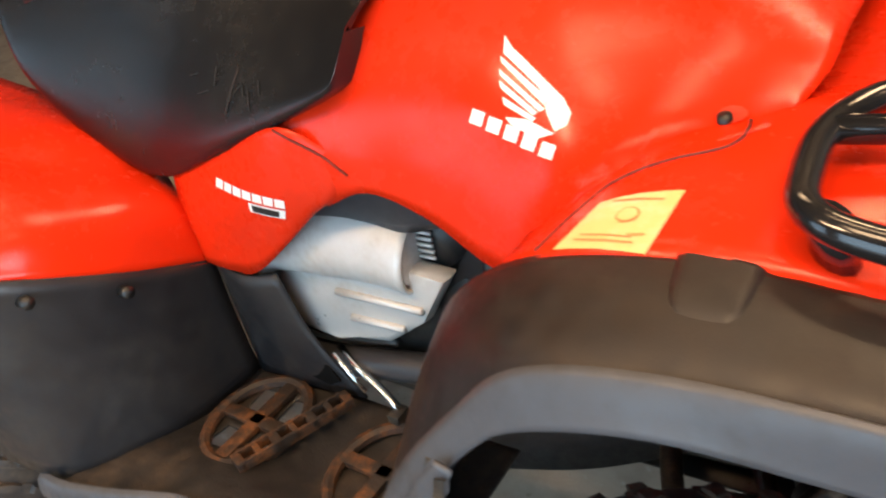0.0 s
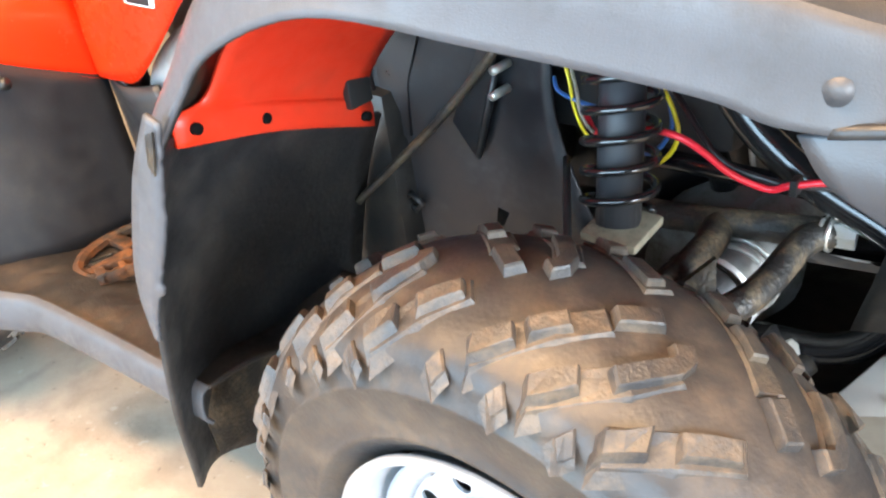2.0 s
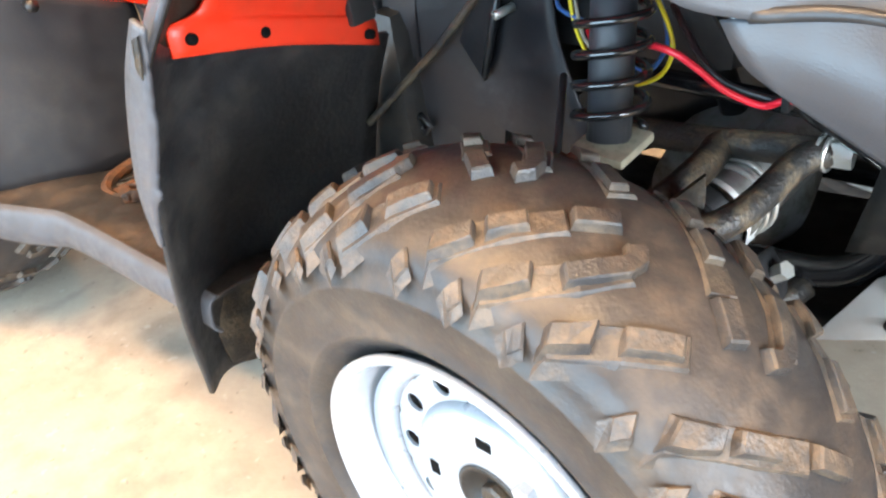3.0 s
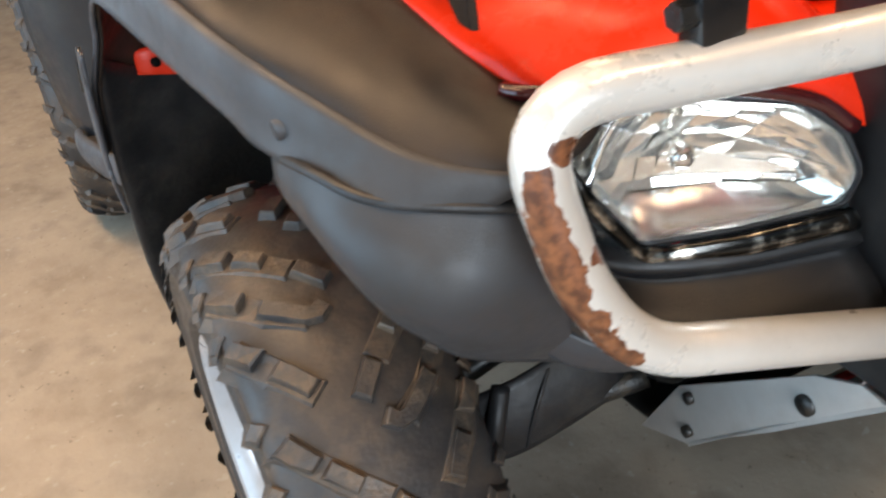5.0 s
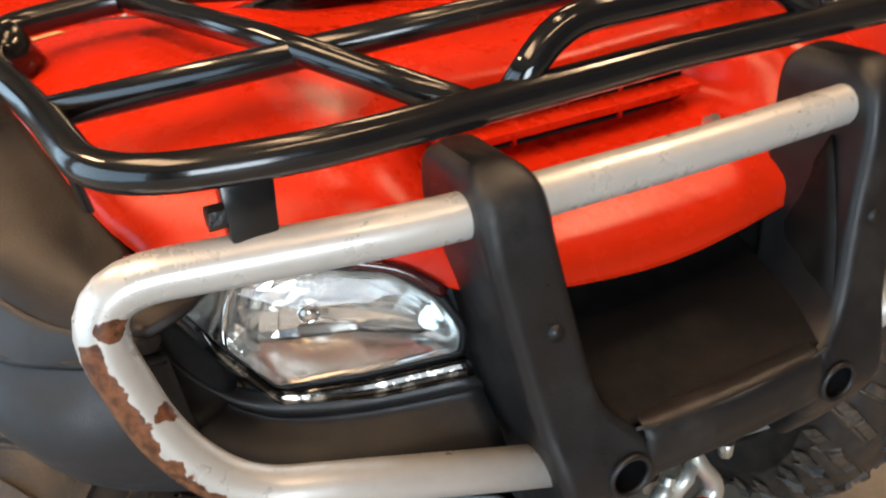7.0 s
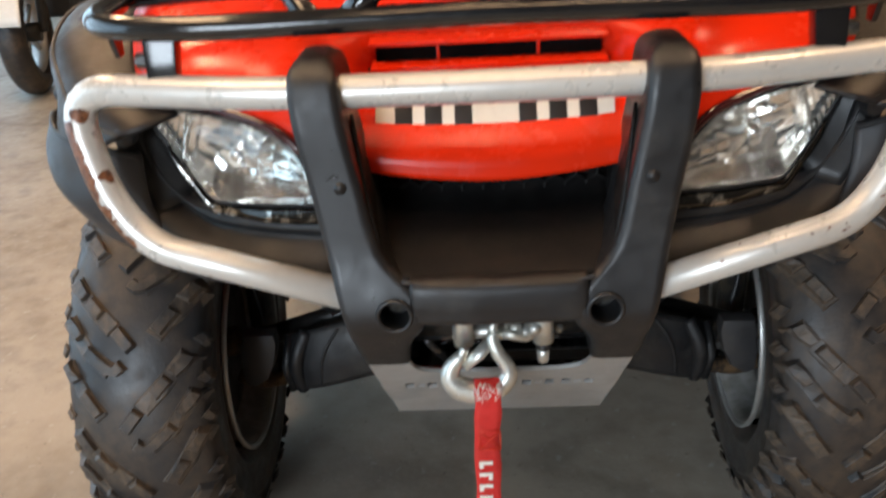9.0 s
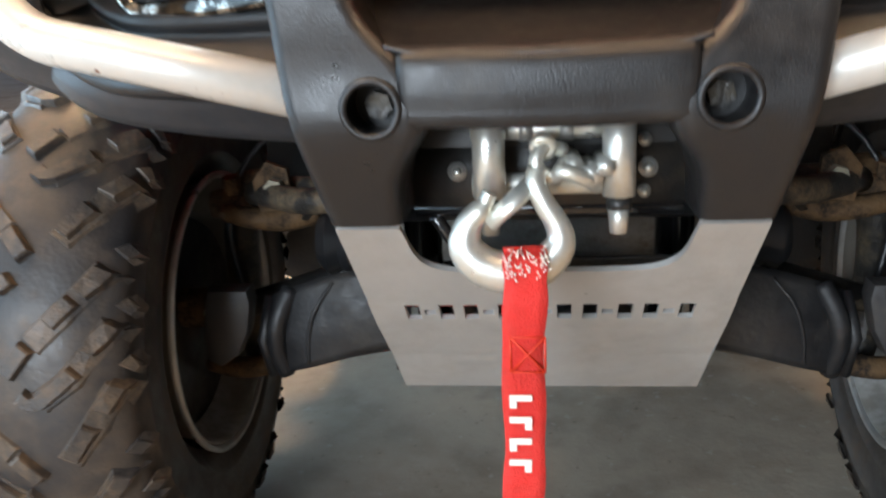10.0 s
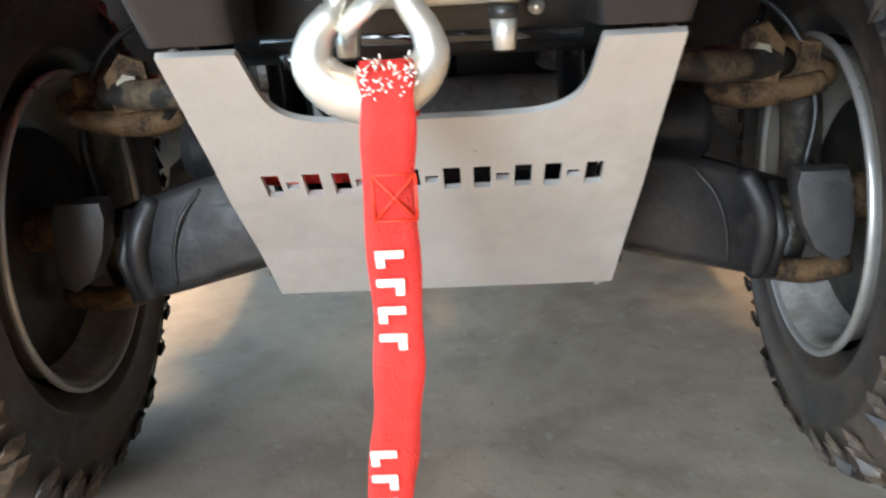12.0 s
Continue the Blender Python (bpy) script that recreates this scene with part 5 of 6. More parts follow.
cable("red_cable", WIRE_RED, 0.0031, (-0.08, -0.12, 0.56), (-0.048, -0.15, 0.554), (0.0, -0.185, 0.572), (0.034, -0.20, 0.592), (0.066, -0.205, 0.592), (0.083, -0.195, 0.576), (0.098, -0.18, 0.555), (0.123, -0.165, 0.540), (0.143, -0.165, 0.548), (0.179, -0.15, 0.549), (0.26, -0.12, 0.525))
cable("black_cable", BLACK, 0.0030, (0.02, -0.13, 0.60), (0.08, -0.165, 0.560), (0.125, -0.160, 0.545), (0.145, -0.160, 0.546), (0.20, -0.135, 0.535), (0.30, -0.12, 0.495))
cable("yellow_cable", WIRE_YELLOW, 0.0021, (-0.025, -0.16, 0.530), (0.004, -0.17, 0.538), (0.034, -0.175, 0.554), (0.047, -0.175, 0.577), (0.040, -0.17, 0.599), (0.015, -0.155, 0.630), (0.0, -0.14, 0.68))
cable("yellow_cable", WIRE_YELLOW, 0.0019, (-0.095, -0.14, 0.69), (-0.082, -0.15, 0.631), (-0.073, -0.155, 0.607), (-0.067, -0.155, 0.573), (-0.053, -0.15, 0.545), (-0.025, -0.13, 0.525))
cable("tan_cable", PALE_DUST, 0.0019, (-0.088, -0.14, 0.69), (-0.076, -0.15, 0.634), (-0.066, -0.155, 0.600), (-0.058, -0.155, 0.566), (-0.035, -0.14, 0.535))
cable("blue_cable", WIRE_BLUE, 0.0022, (-0.10, -0.14, 0.60), (-0.089, -0.15, 0.591), (-0.065, -0.155, 0.586), (-0.040, -0.14, 0.570), (0.007, -0.16, 0.548), (0.034, -0.165, 0.574), (0.034, -0.165, 0.603), (0.01, -0.15, 0.63))
part("cable_tie", block((0.144, -0.163, 0.547), (0.006, 0.014, 0.014), 0.001), INK, quad)


# front bumper ---------------------------------------------------------------------
def bumper_tube():
    half = [(0.426, 0.185, 0.7855), (0.389, 0.382, 0.789), (0.405, 0.359, 0.689), (0.413, 0.324, 0.640), (0.4545, 0.125, 0.600)]
    pts = [(x, -y, z) for x, y, z in reversed(half)] + [(0.430, 0.0, 0.785)] + half
    return sweep(rounded(pts, 0.05, 8), 0.0145, 18)


bumper = new("bumper")
bumper.parent = quad
tagged(bumper, "silver tube bumper with rust and black posts")
part("bumper_bar", bumper_tube(), SILVER, bumper, "silver painted tube with flaked rusty patches")


def drill(ob, a, b, r):
    """Cuts a round hole into a part."""
    me = bpy.data.meshes.new("hole")
    rod(a, b, r, 28).to_mesh(me)
    tool = new("hole", me)
    cut = ob.modifiers.new("hole", "BOOLEAN")
    cut.object, cut.operation = tool, "DIFFERENCE"
    bpy.context.view_layer.update()
    done = bpy.data.meshes.new_from_object(ob.evaluated_get(bpy.context.evaluated_depsgraph_get()))
    ob.modifiers.clear()
    ob.data = done
    done.set_sharp_from_angle(angle=radians(32))
    bpy.data.objects.remove(tool)


def post(side):
    """Moulded black post; widens down into the cross member."""
    rows = []
    for x0, x1, y0, y1, z in ((0.378, 0.430, 0.139, 0.161, 0.815), (0.370, 0.444, 0.131, 0.168, 0.808), (0.366, 0.453, 0.127, 0.170, 0.795), (0.366, 0.458, 0.124, 0.169, 0.765), (0.372, 0.462, 0.114, 0.160, 0.710), (0.382, 0.470, 0.101, 0.150, 0.650), (0.390, 0.482, 0.070, 0.143, 0.612), (0.392, 0.484, 0.066, 0.138, 0.585), (0.385, 0.468, 0.082, 0.134, 0.555), (0.375, 0.446, 0.086, 0.130, 0.522)):
        b, hold = 0.0075, 0.0025
        ring = []
        for cx, cy, start in ((x0 + b, y0 + b, 180), (x1 - b, y0 + b, 270), (x1 - b, y1 - b, 0), (x0 + b, y1 - b, 90)):
            arc = [(cx + b * math.cos(radians(start + 30 * k)), cy + b * math.sin(radians(start + 30 * k))) for k in range(4)]
            into, out = radians(start + 90), radians(start + 90 + 90)
            ring += [(arc[0][0] - hold * math.cos(into), arc[0][1] - hold * math.sin(into))] + arc + [(arc[3][0] + hold * math.cos(out), arc[3][1] + hold * math.sin(out))]
        rows.append([Vector((x, side * y, z)) for x, y in ring])
    bm = bmesh.new()
    cols = [catmull(c, 4) for c in zip(*rows)]
    v = [[bm.verts.new(p) for p in c] for c in cols]
    n = len(cols)
    for i in range(n):
        for j in range(len(v[0]) - 1):
            bm.faces.new((v[i][j], v[(i + 1) % n][j], v[(i + 1) % n][j + 1], v[i][j + 1]))
    bm.faces.new([c[0] for c in v])
    bm.faces.new([c[-1] for c in v][::-1])
    bmesh.ops.recalc_face_normals(bm, faces=bm.faces[:])
    return bm


for side in (-1, 1):
    drill(part("bumper_post", post(side), BLACK, bumper, "scuffed black plastic bumper post"), (0.452, side * 0.0925, 0.597), (0.51, side * 0.0925, 0.597), 0.0146)
    part("plug", rod((0.452, side * 0.132, 0.711), (0.464, side * 0.132, 0.711), 0.0055, 12), BLACK, bumper)
    ring = [(0.4848, side * 0.0925 + 0.0150 * math.cos(a), 0.597 + 0.0150 * math.sin(a)) for a in (2 * math.pi * k / 24 for k in range(24))]
    part("bolt_hole_ring", sweep(ring, 0.0022, 8, True), BLACK, bumper, "rim of the bolt recess")
    part("recess_bolt", rod((0.450, side * 0.0925, 0.596), (0.462, side * 0.0925, 0.596), 0.0080, 6), GREASE, bumper, "greasy bolt deep in its hole", smooth=False)


def cross_member():
    """Moulded beam that runs into both posts."""
    rows = []
    for x, z in ((0.462, 0.6255), (0.473, 0.6262), (0.479, 0.6230), (0.482, 0.615), (0.482, 0.597), (0.473, 0.586), (0.400, 0.588)):
        rows.append([(x - 0.0015, -0.0770, z), (x + 0.0015, -0.066, z), (x + 0.003, 0, z - 0.001), (x + 0.0015, 0.066, z), (x - 0.0015, 0.0770, z)])
    return grid(rows, 4, 5)


part("cross_member", cross_member(), BLACK, bumper, "black plastic cross member of the bumper", thick=0.004)


rim = [(0.4790, 0.0840, 0.6285), (0.4800, 0.0600, 0.6240), (0.4825, 0.0, 0.6230)]
part("moulding_rim", sweep(catmull([(x, -y, z) for x, y, z in rim] + [(x, y, z) for x, y, z in rim[-2::-1]], 5), 0.0016, 6), CORNER, bumper, "worn rim along the edge of the moulding")


def tray():
    rows = [[(x, -y, z + 0.004), (x + 0.001, -0.6 * y, z), (x + 0.002, 0, z - 0.001), (x + 0.001, 0.6 * y, z), (x, y, z + 0.004)] for x, y, z in ((0.470, 0.102, 0.6235), (0.440, 0.104, 0.6340), (0.400, 0.107, 0.6460), (0.355, 0.110, 0.6560), (0.330, 0.112, 0.6780))]
    return grid(rows, 4, 5)


part("tray", tray(), TRAY, quad, "dusty black tray between the bumper posts", thick=0.004)
for side in (-1, 1):
    cheek = [[(0.428, side * 0.121, 0.765), (0.410, side * 0.122, 0.735), (0.375, side * 0.122, 0.712)], [(0.450, side * 0.112, 0.70), (0.405, side * 0.112, 0.690), (0.32, side * 0.118, 0.690)], [(0.468, side * 0.098, 0.625), (0.40, side * 0.106, 0.635), (0.30, side * 0.11, 0.65)]]
    part("tray_side", grid(cheek, 4, 4), TRAY, quad, "black plastic side of the tray", thick=0.003)


def mesh_grille():
    """Honeycomb grille under the nose."""
    bm = bmesh.new()
    r = 0.0115
    for row in range(3):
        for i in range(-9, 10):
            y = (i + 0.5 * (row % 2)) * r * 1.75
            z = 0.662 + row * r * 1.5
            if abs(y) > 0.118:
                continue
            pts = [(0.352 + 0.25 * (z - 0.668), y + r * math.sin(a), z + r * math.cos(a)) for a in (math.pi / 3 * k for k in range(6))]
            sweep(pts, 0.0016, 5, True, bm)
    return bm


part("grille", mesh_grille(), TRAY, quad, "black honeycomb grille under the nose")
# added black block: its colour supplies the shade behind the honeycomb
part("grille_shadow_box", block((0.29, 0, 0.69), (0.02, 0.24, 0.09), 0.004), INK, quad, "added black block that paints the shade behind the grille")


# headlights ------------------------------------------------------------------------
def headlight(side):
    def at(x, y, z):
        return Vector((x, side * y, z))

    h = new("headlight")
    h.parent = quad
    tagged(h, "clear headlight with chrome reflector")
    outline = [at(0.326, 0.342, 0.756), at(0.352, 0.266, 0.751), at(0.384, 0.200, 0.739), at(0.395, 0.176, 0.719), at(0.399, 0.162, 0.692), at(0.393, 0.163, 0.669), at(0.372, 0.225, 0.663), at(0.350, 0.279, 0.660), at(0.338, 0.310, 0.702)]
    loop = rounded(outline + outline[:2], 0.007, 4)[5:-1]
    mid = sum(outline, Vector()) / len(outline)
    fwd = Vector((0.86, -side * 0.42, 0.18)).normalized()

    def shell(scale_depth, inner=1.0, bulge=0.0, steps=5):
        bm = bmesh.new()
        rings = []
        for k in range(steps + 1):
            t = k / steps
            rings.append([bm.verts.new(mid + (p - mid) * inner * (1 - 0.97 * t) + fwd * (bulge * (1 - (1 - t) ** 2) + scale_depth * math.sin(t * math.pi / 2))) for p in loop])
        n = len(loop)
        for a, b in zip(rings, rings[1:]):
            for i in range(n):
                bm.faces.new((a[i], a[(i + 1) % n], b[(i + 1) % n], b[i]))
        bm.faces.new(rings[-1])
        bmesh.ops.recalc_face_normals(bm, faces=bm.faces[:])
        return bm

    lens = part("lens", shell(0.012, 1.0, 0.002), LENS, h, "clear plastic lens", thick=0.002)
    lens.visible_shadow = False
    # inside: fluted mirrors on the outer side, a bowl of tall mirror strips, a smooth shelf along its foot
    def along(line, u):
        runs = [(q - p).length for p, q in zip(line, line[1:])]
        want = u * sum(runs)
        for p, q, run in zip(line, line[1:], runs):
            if want <= run:
                return p.lerp(q, want / run)
            want -= run
        return line[-1].copy()

    over = outline[:5]
    under = [outline[0]] + outline[:4:-1] + [outline[4]]

    def inside(u, v, depth):
        foot, top = along(under, u), along(over, u)
        p = foot.lerp(top, v)
        return mid + (p - mid) * 0.985 - fwd * depth

    def sheet(us, vs, depth):
        bm = bmesh.new()
        for i, (u0, u1) in enumerate(zip(us, us[1:])):
            for v0, v1 in zip(vs, vs[1:]):
                bm.faces.new([bm.verts.new(inside(u, v, depth(u, v, i, k))) for u, v, k in ((u0, v0, 0), (u1, v0, 1), (u1, v1, 1), (u0, v1, 0))])
        return bm

    steps = [k / 8 for k in range(9)]
    part("reflector_ribs", sheet([0.03 + 0.032 * k for k in range(10)], steps, lambda u, v, i, k: 0.007 + 0.022 * u + (0.0030 if k else -0.0010)), REFLECT, h, "fluted chrome at the outer side of the lamp", smooth=False)

    def bowl_depth(u, v):
        w = (u - 0.30) / 0.70
        return 0.010 + 0.040 * math.sin(math.pi * min(0.98, max(0.02, w))) ** 0.7 * math.sin(math.pi * (0.06 + 0.88 * v)) ** 0.7

    # mirror facets, each tipped its own way
    rnd = random.Random(11)
    facets = bmesh.new()
    us = [0.30, 0.345, 0.40, 0.46, 0.53, 0.60, 0.68, 0.76, 0.84, 0.91, 0.985]
    vs = [0.22, 0.40, 0.58, 0.76, 0.90, 1.0]
    for i, (u0, u1) in enumerate(zip(us, us[1:])):
        lean_u = 0.0009 * (-1 if i % 2 else 1) + rnd.uniform(-0.0008, 0.0008)
        for v0, v1 in zip(vs, vs[1:]):
            du, dv = lean_u + rnd.uniform(-0.0005, 0.0005), rnd.uniform(-0.0010, 0.0010)
            facets.faces.new([facets.verts.new(inside(u, v, bowl_depth(u, v) + du * a + dv * b)) for u, v, a, b in ((u0, v0, -1, -1), (u1, v0, 1, -1), (u1, v1, 1, 1), (u0, v1, -1, 1))])
    part("reflector", facets, REFLECT, h, "chrome reflector of small mirror facets", smooth=False)
    part("reflector_shelf", sheet([0.31 + 0.045 * k for k in range(16)], [0.0, 0.08, 0.16, 0.24, 0.32], lambda u, v, i, k: 0.003 + 0.105 * v * math.sin(math.pi * min(1, max(0, (u - 0.25) / 0.78))) ** 0.5), SHELF, h, "smooth silver shelf along the foot of the lamp")
    part("bowl_edge", sweep([inside(0.30 - 0.035 * math.sin(math.pi * v), v, 0.007) for v in [0.03 + 0.94 * k / 12 for k in range(13)]], 0.0022, 8), CHROME, h, "curved chrome edge of the bowl")
    shell_back = bmesh.new()
    rim = [shell_back.verts.new(mid + (p - mid) * 0.995 - fwd * 0.003) for p in loop]
    deep = [shell_back.verts.new(mid + (p - mid) * 0.97 - fwd * 0.062) for p in loop]
    for i in range(len(loop)):
        shell_back.faces.new((rim[i], rim[(i + 1) % len(loop)], deep[(i + 1) % len(loop)], deep[i]))
    shell_back.faces.new(deep)
    part("lamp_housing", shell_back, REFLECT, h, "chromed inside of the lamp housing", smooth=False)
    bulb = bmesh.new()
    bmesh.ops.create_uvsphere(bulb, u_segments=18, v_segments=10, radius=0.0085, matrix=Matrix.Translation(inside(0.56, 0.60, 0.026)))
    part("bulb_shield", bulb, CHROME, h, "chrome bulb cap")
    # glossy dark band close under the lens
    band = [[], [], [], []]
    for k in range(13):
        u = 0.17 + 0.74 * k / 12
        p = along(under, u)
        for row, (drop, ahead) in zip(band, ((0.0040, 0.000), (0.0058, 0.0050), (0.0150, 0.0085), (0.0190, 0.0050))):
            row.append(p + Vector((0, 0, -drop)) + fwd * ahead + (p - mid).normalized() * 0.001)
    part("chrome_strip", grid(band, 4, 2), DARK_CHROME, h, "glossy dark chrome band below the lens with painted pale reflections", thick=0.002)
    part("bezel", sweep([mid + (p - mid) * 1.02 - fwd * 0.004 for p in loop], 0.0034, 8, True), BLACK, h, "black bezel")
    part("side_reflector", sweep(catmull([at(0.318, 0.350, 0.765), at(0.332, 0.332, 0.763), at(0.360, 0.262, 0.757), at(0.386, 0.202, 0.743), at(0.398, 0.174, 0.722)], 5), 0.0045, 8), AMBER, h, "dark red strip above the lens")


for side in (-1, 1):
    headlight(side)


def fascia():
    """Black moulding round and below the headlight, with a deep trough."""
    rows = [
        [(0.318, -0.362, 0.752), (0.322, -0.345, 0.702), (0.338, -0.304, 0.662), (0.368, -0.232, 0.652), (0.392, -0.160, 0.652)],
        [(0.330, -0.356, 0.742), (0.334, -0.338, 0.690), (0.350, -0.296, 0.650), (0.376, -0.232, 0.643), (0.398, -0.152, 0.643)],
        [(0.322, -0.352, 0.725), (0.330, -0.334, 0.675), (0.348, -0.292, 0.638), (0.372, -0.232, 0.632), (0.394, -0.150, 0.632)],
        [(0.334, -0.364, 0.712), (0.350, -0.346, 0.655), (0.372, -0.298, 0.622), (0.396, -0.232, 0.614), (0.415, -0.150, 0.614)],
        [(0.334, -0.362, 0.690), (0.352, -0.340, 0.630), (0.378, -0.296, 0.604), (0.400, -0.232, 0.598), (0.418, -0.150, 0.596)],
        [(0.318, -0.355, 0.676), (0.330, -0.330, 0.622), (0.345, -0.296, 0.596), (0.350, -0.232, 0.590), (0.350, -0.150, 0.588)],
    ]
    return grid(rows, 5, 6)


lamp_side = [
    [(0.306, -0.350, 0.762), (0.318, -0.330, 0.712), (0.332, -0.300, 0.668)],
    [(0.318, -0.362, 0.752), (0.328, -0.345, 0.702), (0.344, -0.312, 0.658)],
    [(0.330, -0.376, 0.728), (0.342, -0.362, 0.690), (0.352, -0.335, 0.650)],
]
both("lamp_side_plate", grid(lamp_side, 4, 4), BLACK, quad, "black plate beside the headlight", thick=0.003)
valance = [
    [(0.334, -0.364, 0.690), (0.352, -0.342, 0.630), (0.377, -0.298, 0.606), (0.398, -0.232, 0.599), (0.416, -0.148, 0.597)],
    [(0.336, -0.364, 0.650), (0.352, -0.342, 0.612), (0.370, -0.302, 0.592), (0.382, -0.232, 0.583), (0.392, -0.146, 0.578)],
    [(0.330, -0.358, 0.625), (0.345, -0.338, 0.597), (0.353, -0.300, 0.578), (0.356, -0.232, 0.566), (0.358, -0.142, 0.558)],
    [(0.300, -0.350, 0.625), (0.300, -0.330, 0.600), (0.300, -0.296, 0.584), (0.300, -0.232, 0.574), (0.300, -0.142, 0.566)],
]
both("bumper_valance", grid(valance, 5, 6), CORNER, quad, "grey-black plastic valance under the bumper", thick=0.003)
both("headlight_surround", fascia(), BLACK, quad, "black plastic moulding below the headlight", thick=0.004)
both("surround_bolt", rod((0.350, -0.350, 0.732), (0.362, -0.353, 0.732), 0.010, 14), BLACK, quad)

# nose details
# black bars paint the shade inside the two vent slits
for z, tall in ((0.7815, 0.017), (0.7600, 0.012)):
    part("vent", block((0.2715, 0, z), (0.012, 0.226, tall), 0.002), VOID, quad, "black bar for the shaded slit of the nose vent")
part("vent_louvre", block((0.2830, 0, 0.7695), (0.026, 0.236, 0.008), 0.003, (0, 8, 0)), RED, quad, "red louvre between the slits")
part("vent_brow", block((0.2745, 0, 0.7935), (0.024, 0.238, 0.005), 0.0025, (0, 9, 0)), RED, quad, "red brow over the vent")
for y in (-0.050, 0.050):
    part("vent_rib", block((0.2765, y, 0.770), (0.006, 0.0035, 0.036), 0.0008), RED, quad)
plate = new("number_plate")
plate.parent = quad
tagged(plate, "pale number plate with dark characters")
part("plate_sheet", block((0.3585, 0.003, 0.7400), (0.003, 0.224, 0.036), 0.0012, (0, -32, 0)), PLATE, plate)
for y in (-0.082, -0.055, -0.028, 0.030, 0.057, 0.084):
    part("plate_bar", block((0.3601, y * 1.04 + 0.003, 0.7400), (0.0014, 0.0165, 0.025), 0.0004, (0, -32, 0)), INK, plate)
part("plate_screw", rod((0.342, 0.084, 0.758), (0.352, 0.084, 0.764), 0.0045, 6), ZINC, plate, smooth=False)

dash = block((-0.16, 0, 0.968), (0.20, 0.30, 0.075), 0.026, (0, -8, 0))
part("steering_cover", dash, BLACK, quad, "black plastic cover at the steering column")


# rack ------------------------------------------------------------------------------
rack = new("front_rack")
rack.parent = quad
tagged(rack, "gloss black tubular steel front rack")
R = 0.0112
outer = rounded([(0.160, 0, 0.874), (0.117, -0.172, 0.872), (0.032, -0.268, 0.869), (0.046, -0.386, 0.862), (0.120, -0.398, 0.857), (0.24, -0.370, 0.843), (0.388, -0.354, 0.842), (0.415, -0.25, 0.841), (0.402, 0, 0.841)], 0.055, 8)
part("outer_tube", sweep(list(outer) + [Vector((p[0], -p[1], p[2])) for p in reversed(outer[1:-1])], R, 14, True), GLOSS, rack)
part("cross_tube", sweep([(0.25, -0.368, 0.844), (0.270, 0, 0.860), (0.25, 0.368, 0.844)], R * 0.95, 12), GLOSS, rack)
for s in (-1, 1):
    part("diagonal_tube", sweep([(0.040, s * 0.284, 0.868), (0.226, s * 0.216, 0.858), (0.402, s * 0.150, 0.840)], R * 0.95, 12), GLOSS, rack)
    part("rack_foot", sweep([(0.066, s * 0.384, 0.862), (0.067, s * 0.378, 0.848), (0.068, s * 0.370, 0.830)], 0.0130, 12, flat=1.5), GLOSS, rack, "rack foot with rubber boot")
    tab = slab([(0.408, s * 0.268, 0.836), (0.408, s * 0.298, 0.836), (0.412, s * 0.298, 0.796), (0.412, s * 0.272, 0.796)], (-0.98, 0, -0.17), 0.018, 0.003)
    part("mount_tab", tab, GLOSS, rack, "black steel mounting tab")
    part("tab_bolt", rod((0.402, s * 0.307, 0.814), (0.402, s * 0.296, 0.814), 0.007, 6), GREASE, rack, smooth=False)
for s in (-1, 1):
    side_tab = slab([(0.278, s * 0.366, 0.842), (0.322, s * 0.362, 0.840), (0.314, s * 0.357, 0.798), (0.302, s * 0.357, 0.799)], (0, s, 0.15), 0.006, 0.001)
    part("side_tab", side_tab, GLOSS, rack, "pointed black steel tab below the side tube")
part("hoop", sweep(rounded([(0.404, -0.124, 0.838), (0.396, -0.083, 0.876), (0.396, 0.083, 0.876), (0.404, 0.124, 0.838)], 0.03, 6), R * 0.95, 12), GLOSS, rack, "low raised hoop of the rack")

# skid plate, winch, hook -------------------------------------------------------------
TOP, LOW = Vector((0.428, 0, 0.517)), Vector((0.236, 0, 0.317))
DOWN = (LOW - TOP).normalized()
FACE = Vector((-DOWN.z, 0, DOWN.x)) * -1
FACE = FACE if FACE.x > 0 else -FACE
LEN = (LOW - TOP).length


def on_plate(y, d, lift=0.0):
    """A point on the skid plate: y across, d down its slope."""
    return TOP + DOWN * d + Vector((0, y, 0)) + FACE * lift


skid = new("skid_plate")
skid.parent = quad
tagged(skid, "satin aluminium skid plate with cut-out lettering")


CUTS = [(y + k - w / 2, y + k + w / 2, d0, d1) for y in (-0.0865, -0.0435, -0.001, 0.0425, 0.0855) for k, w, d0, d1 in ((-0.0125, 0.0105, 0.110, 0.134), (0.0, 0.0080, 0.118, 0.126), (0.0125, 0.0105, 0.110, 0.134))]


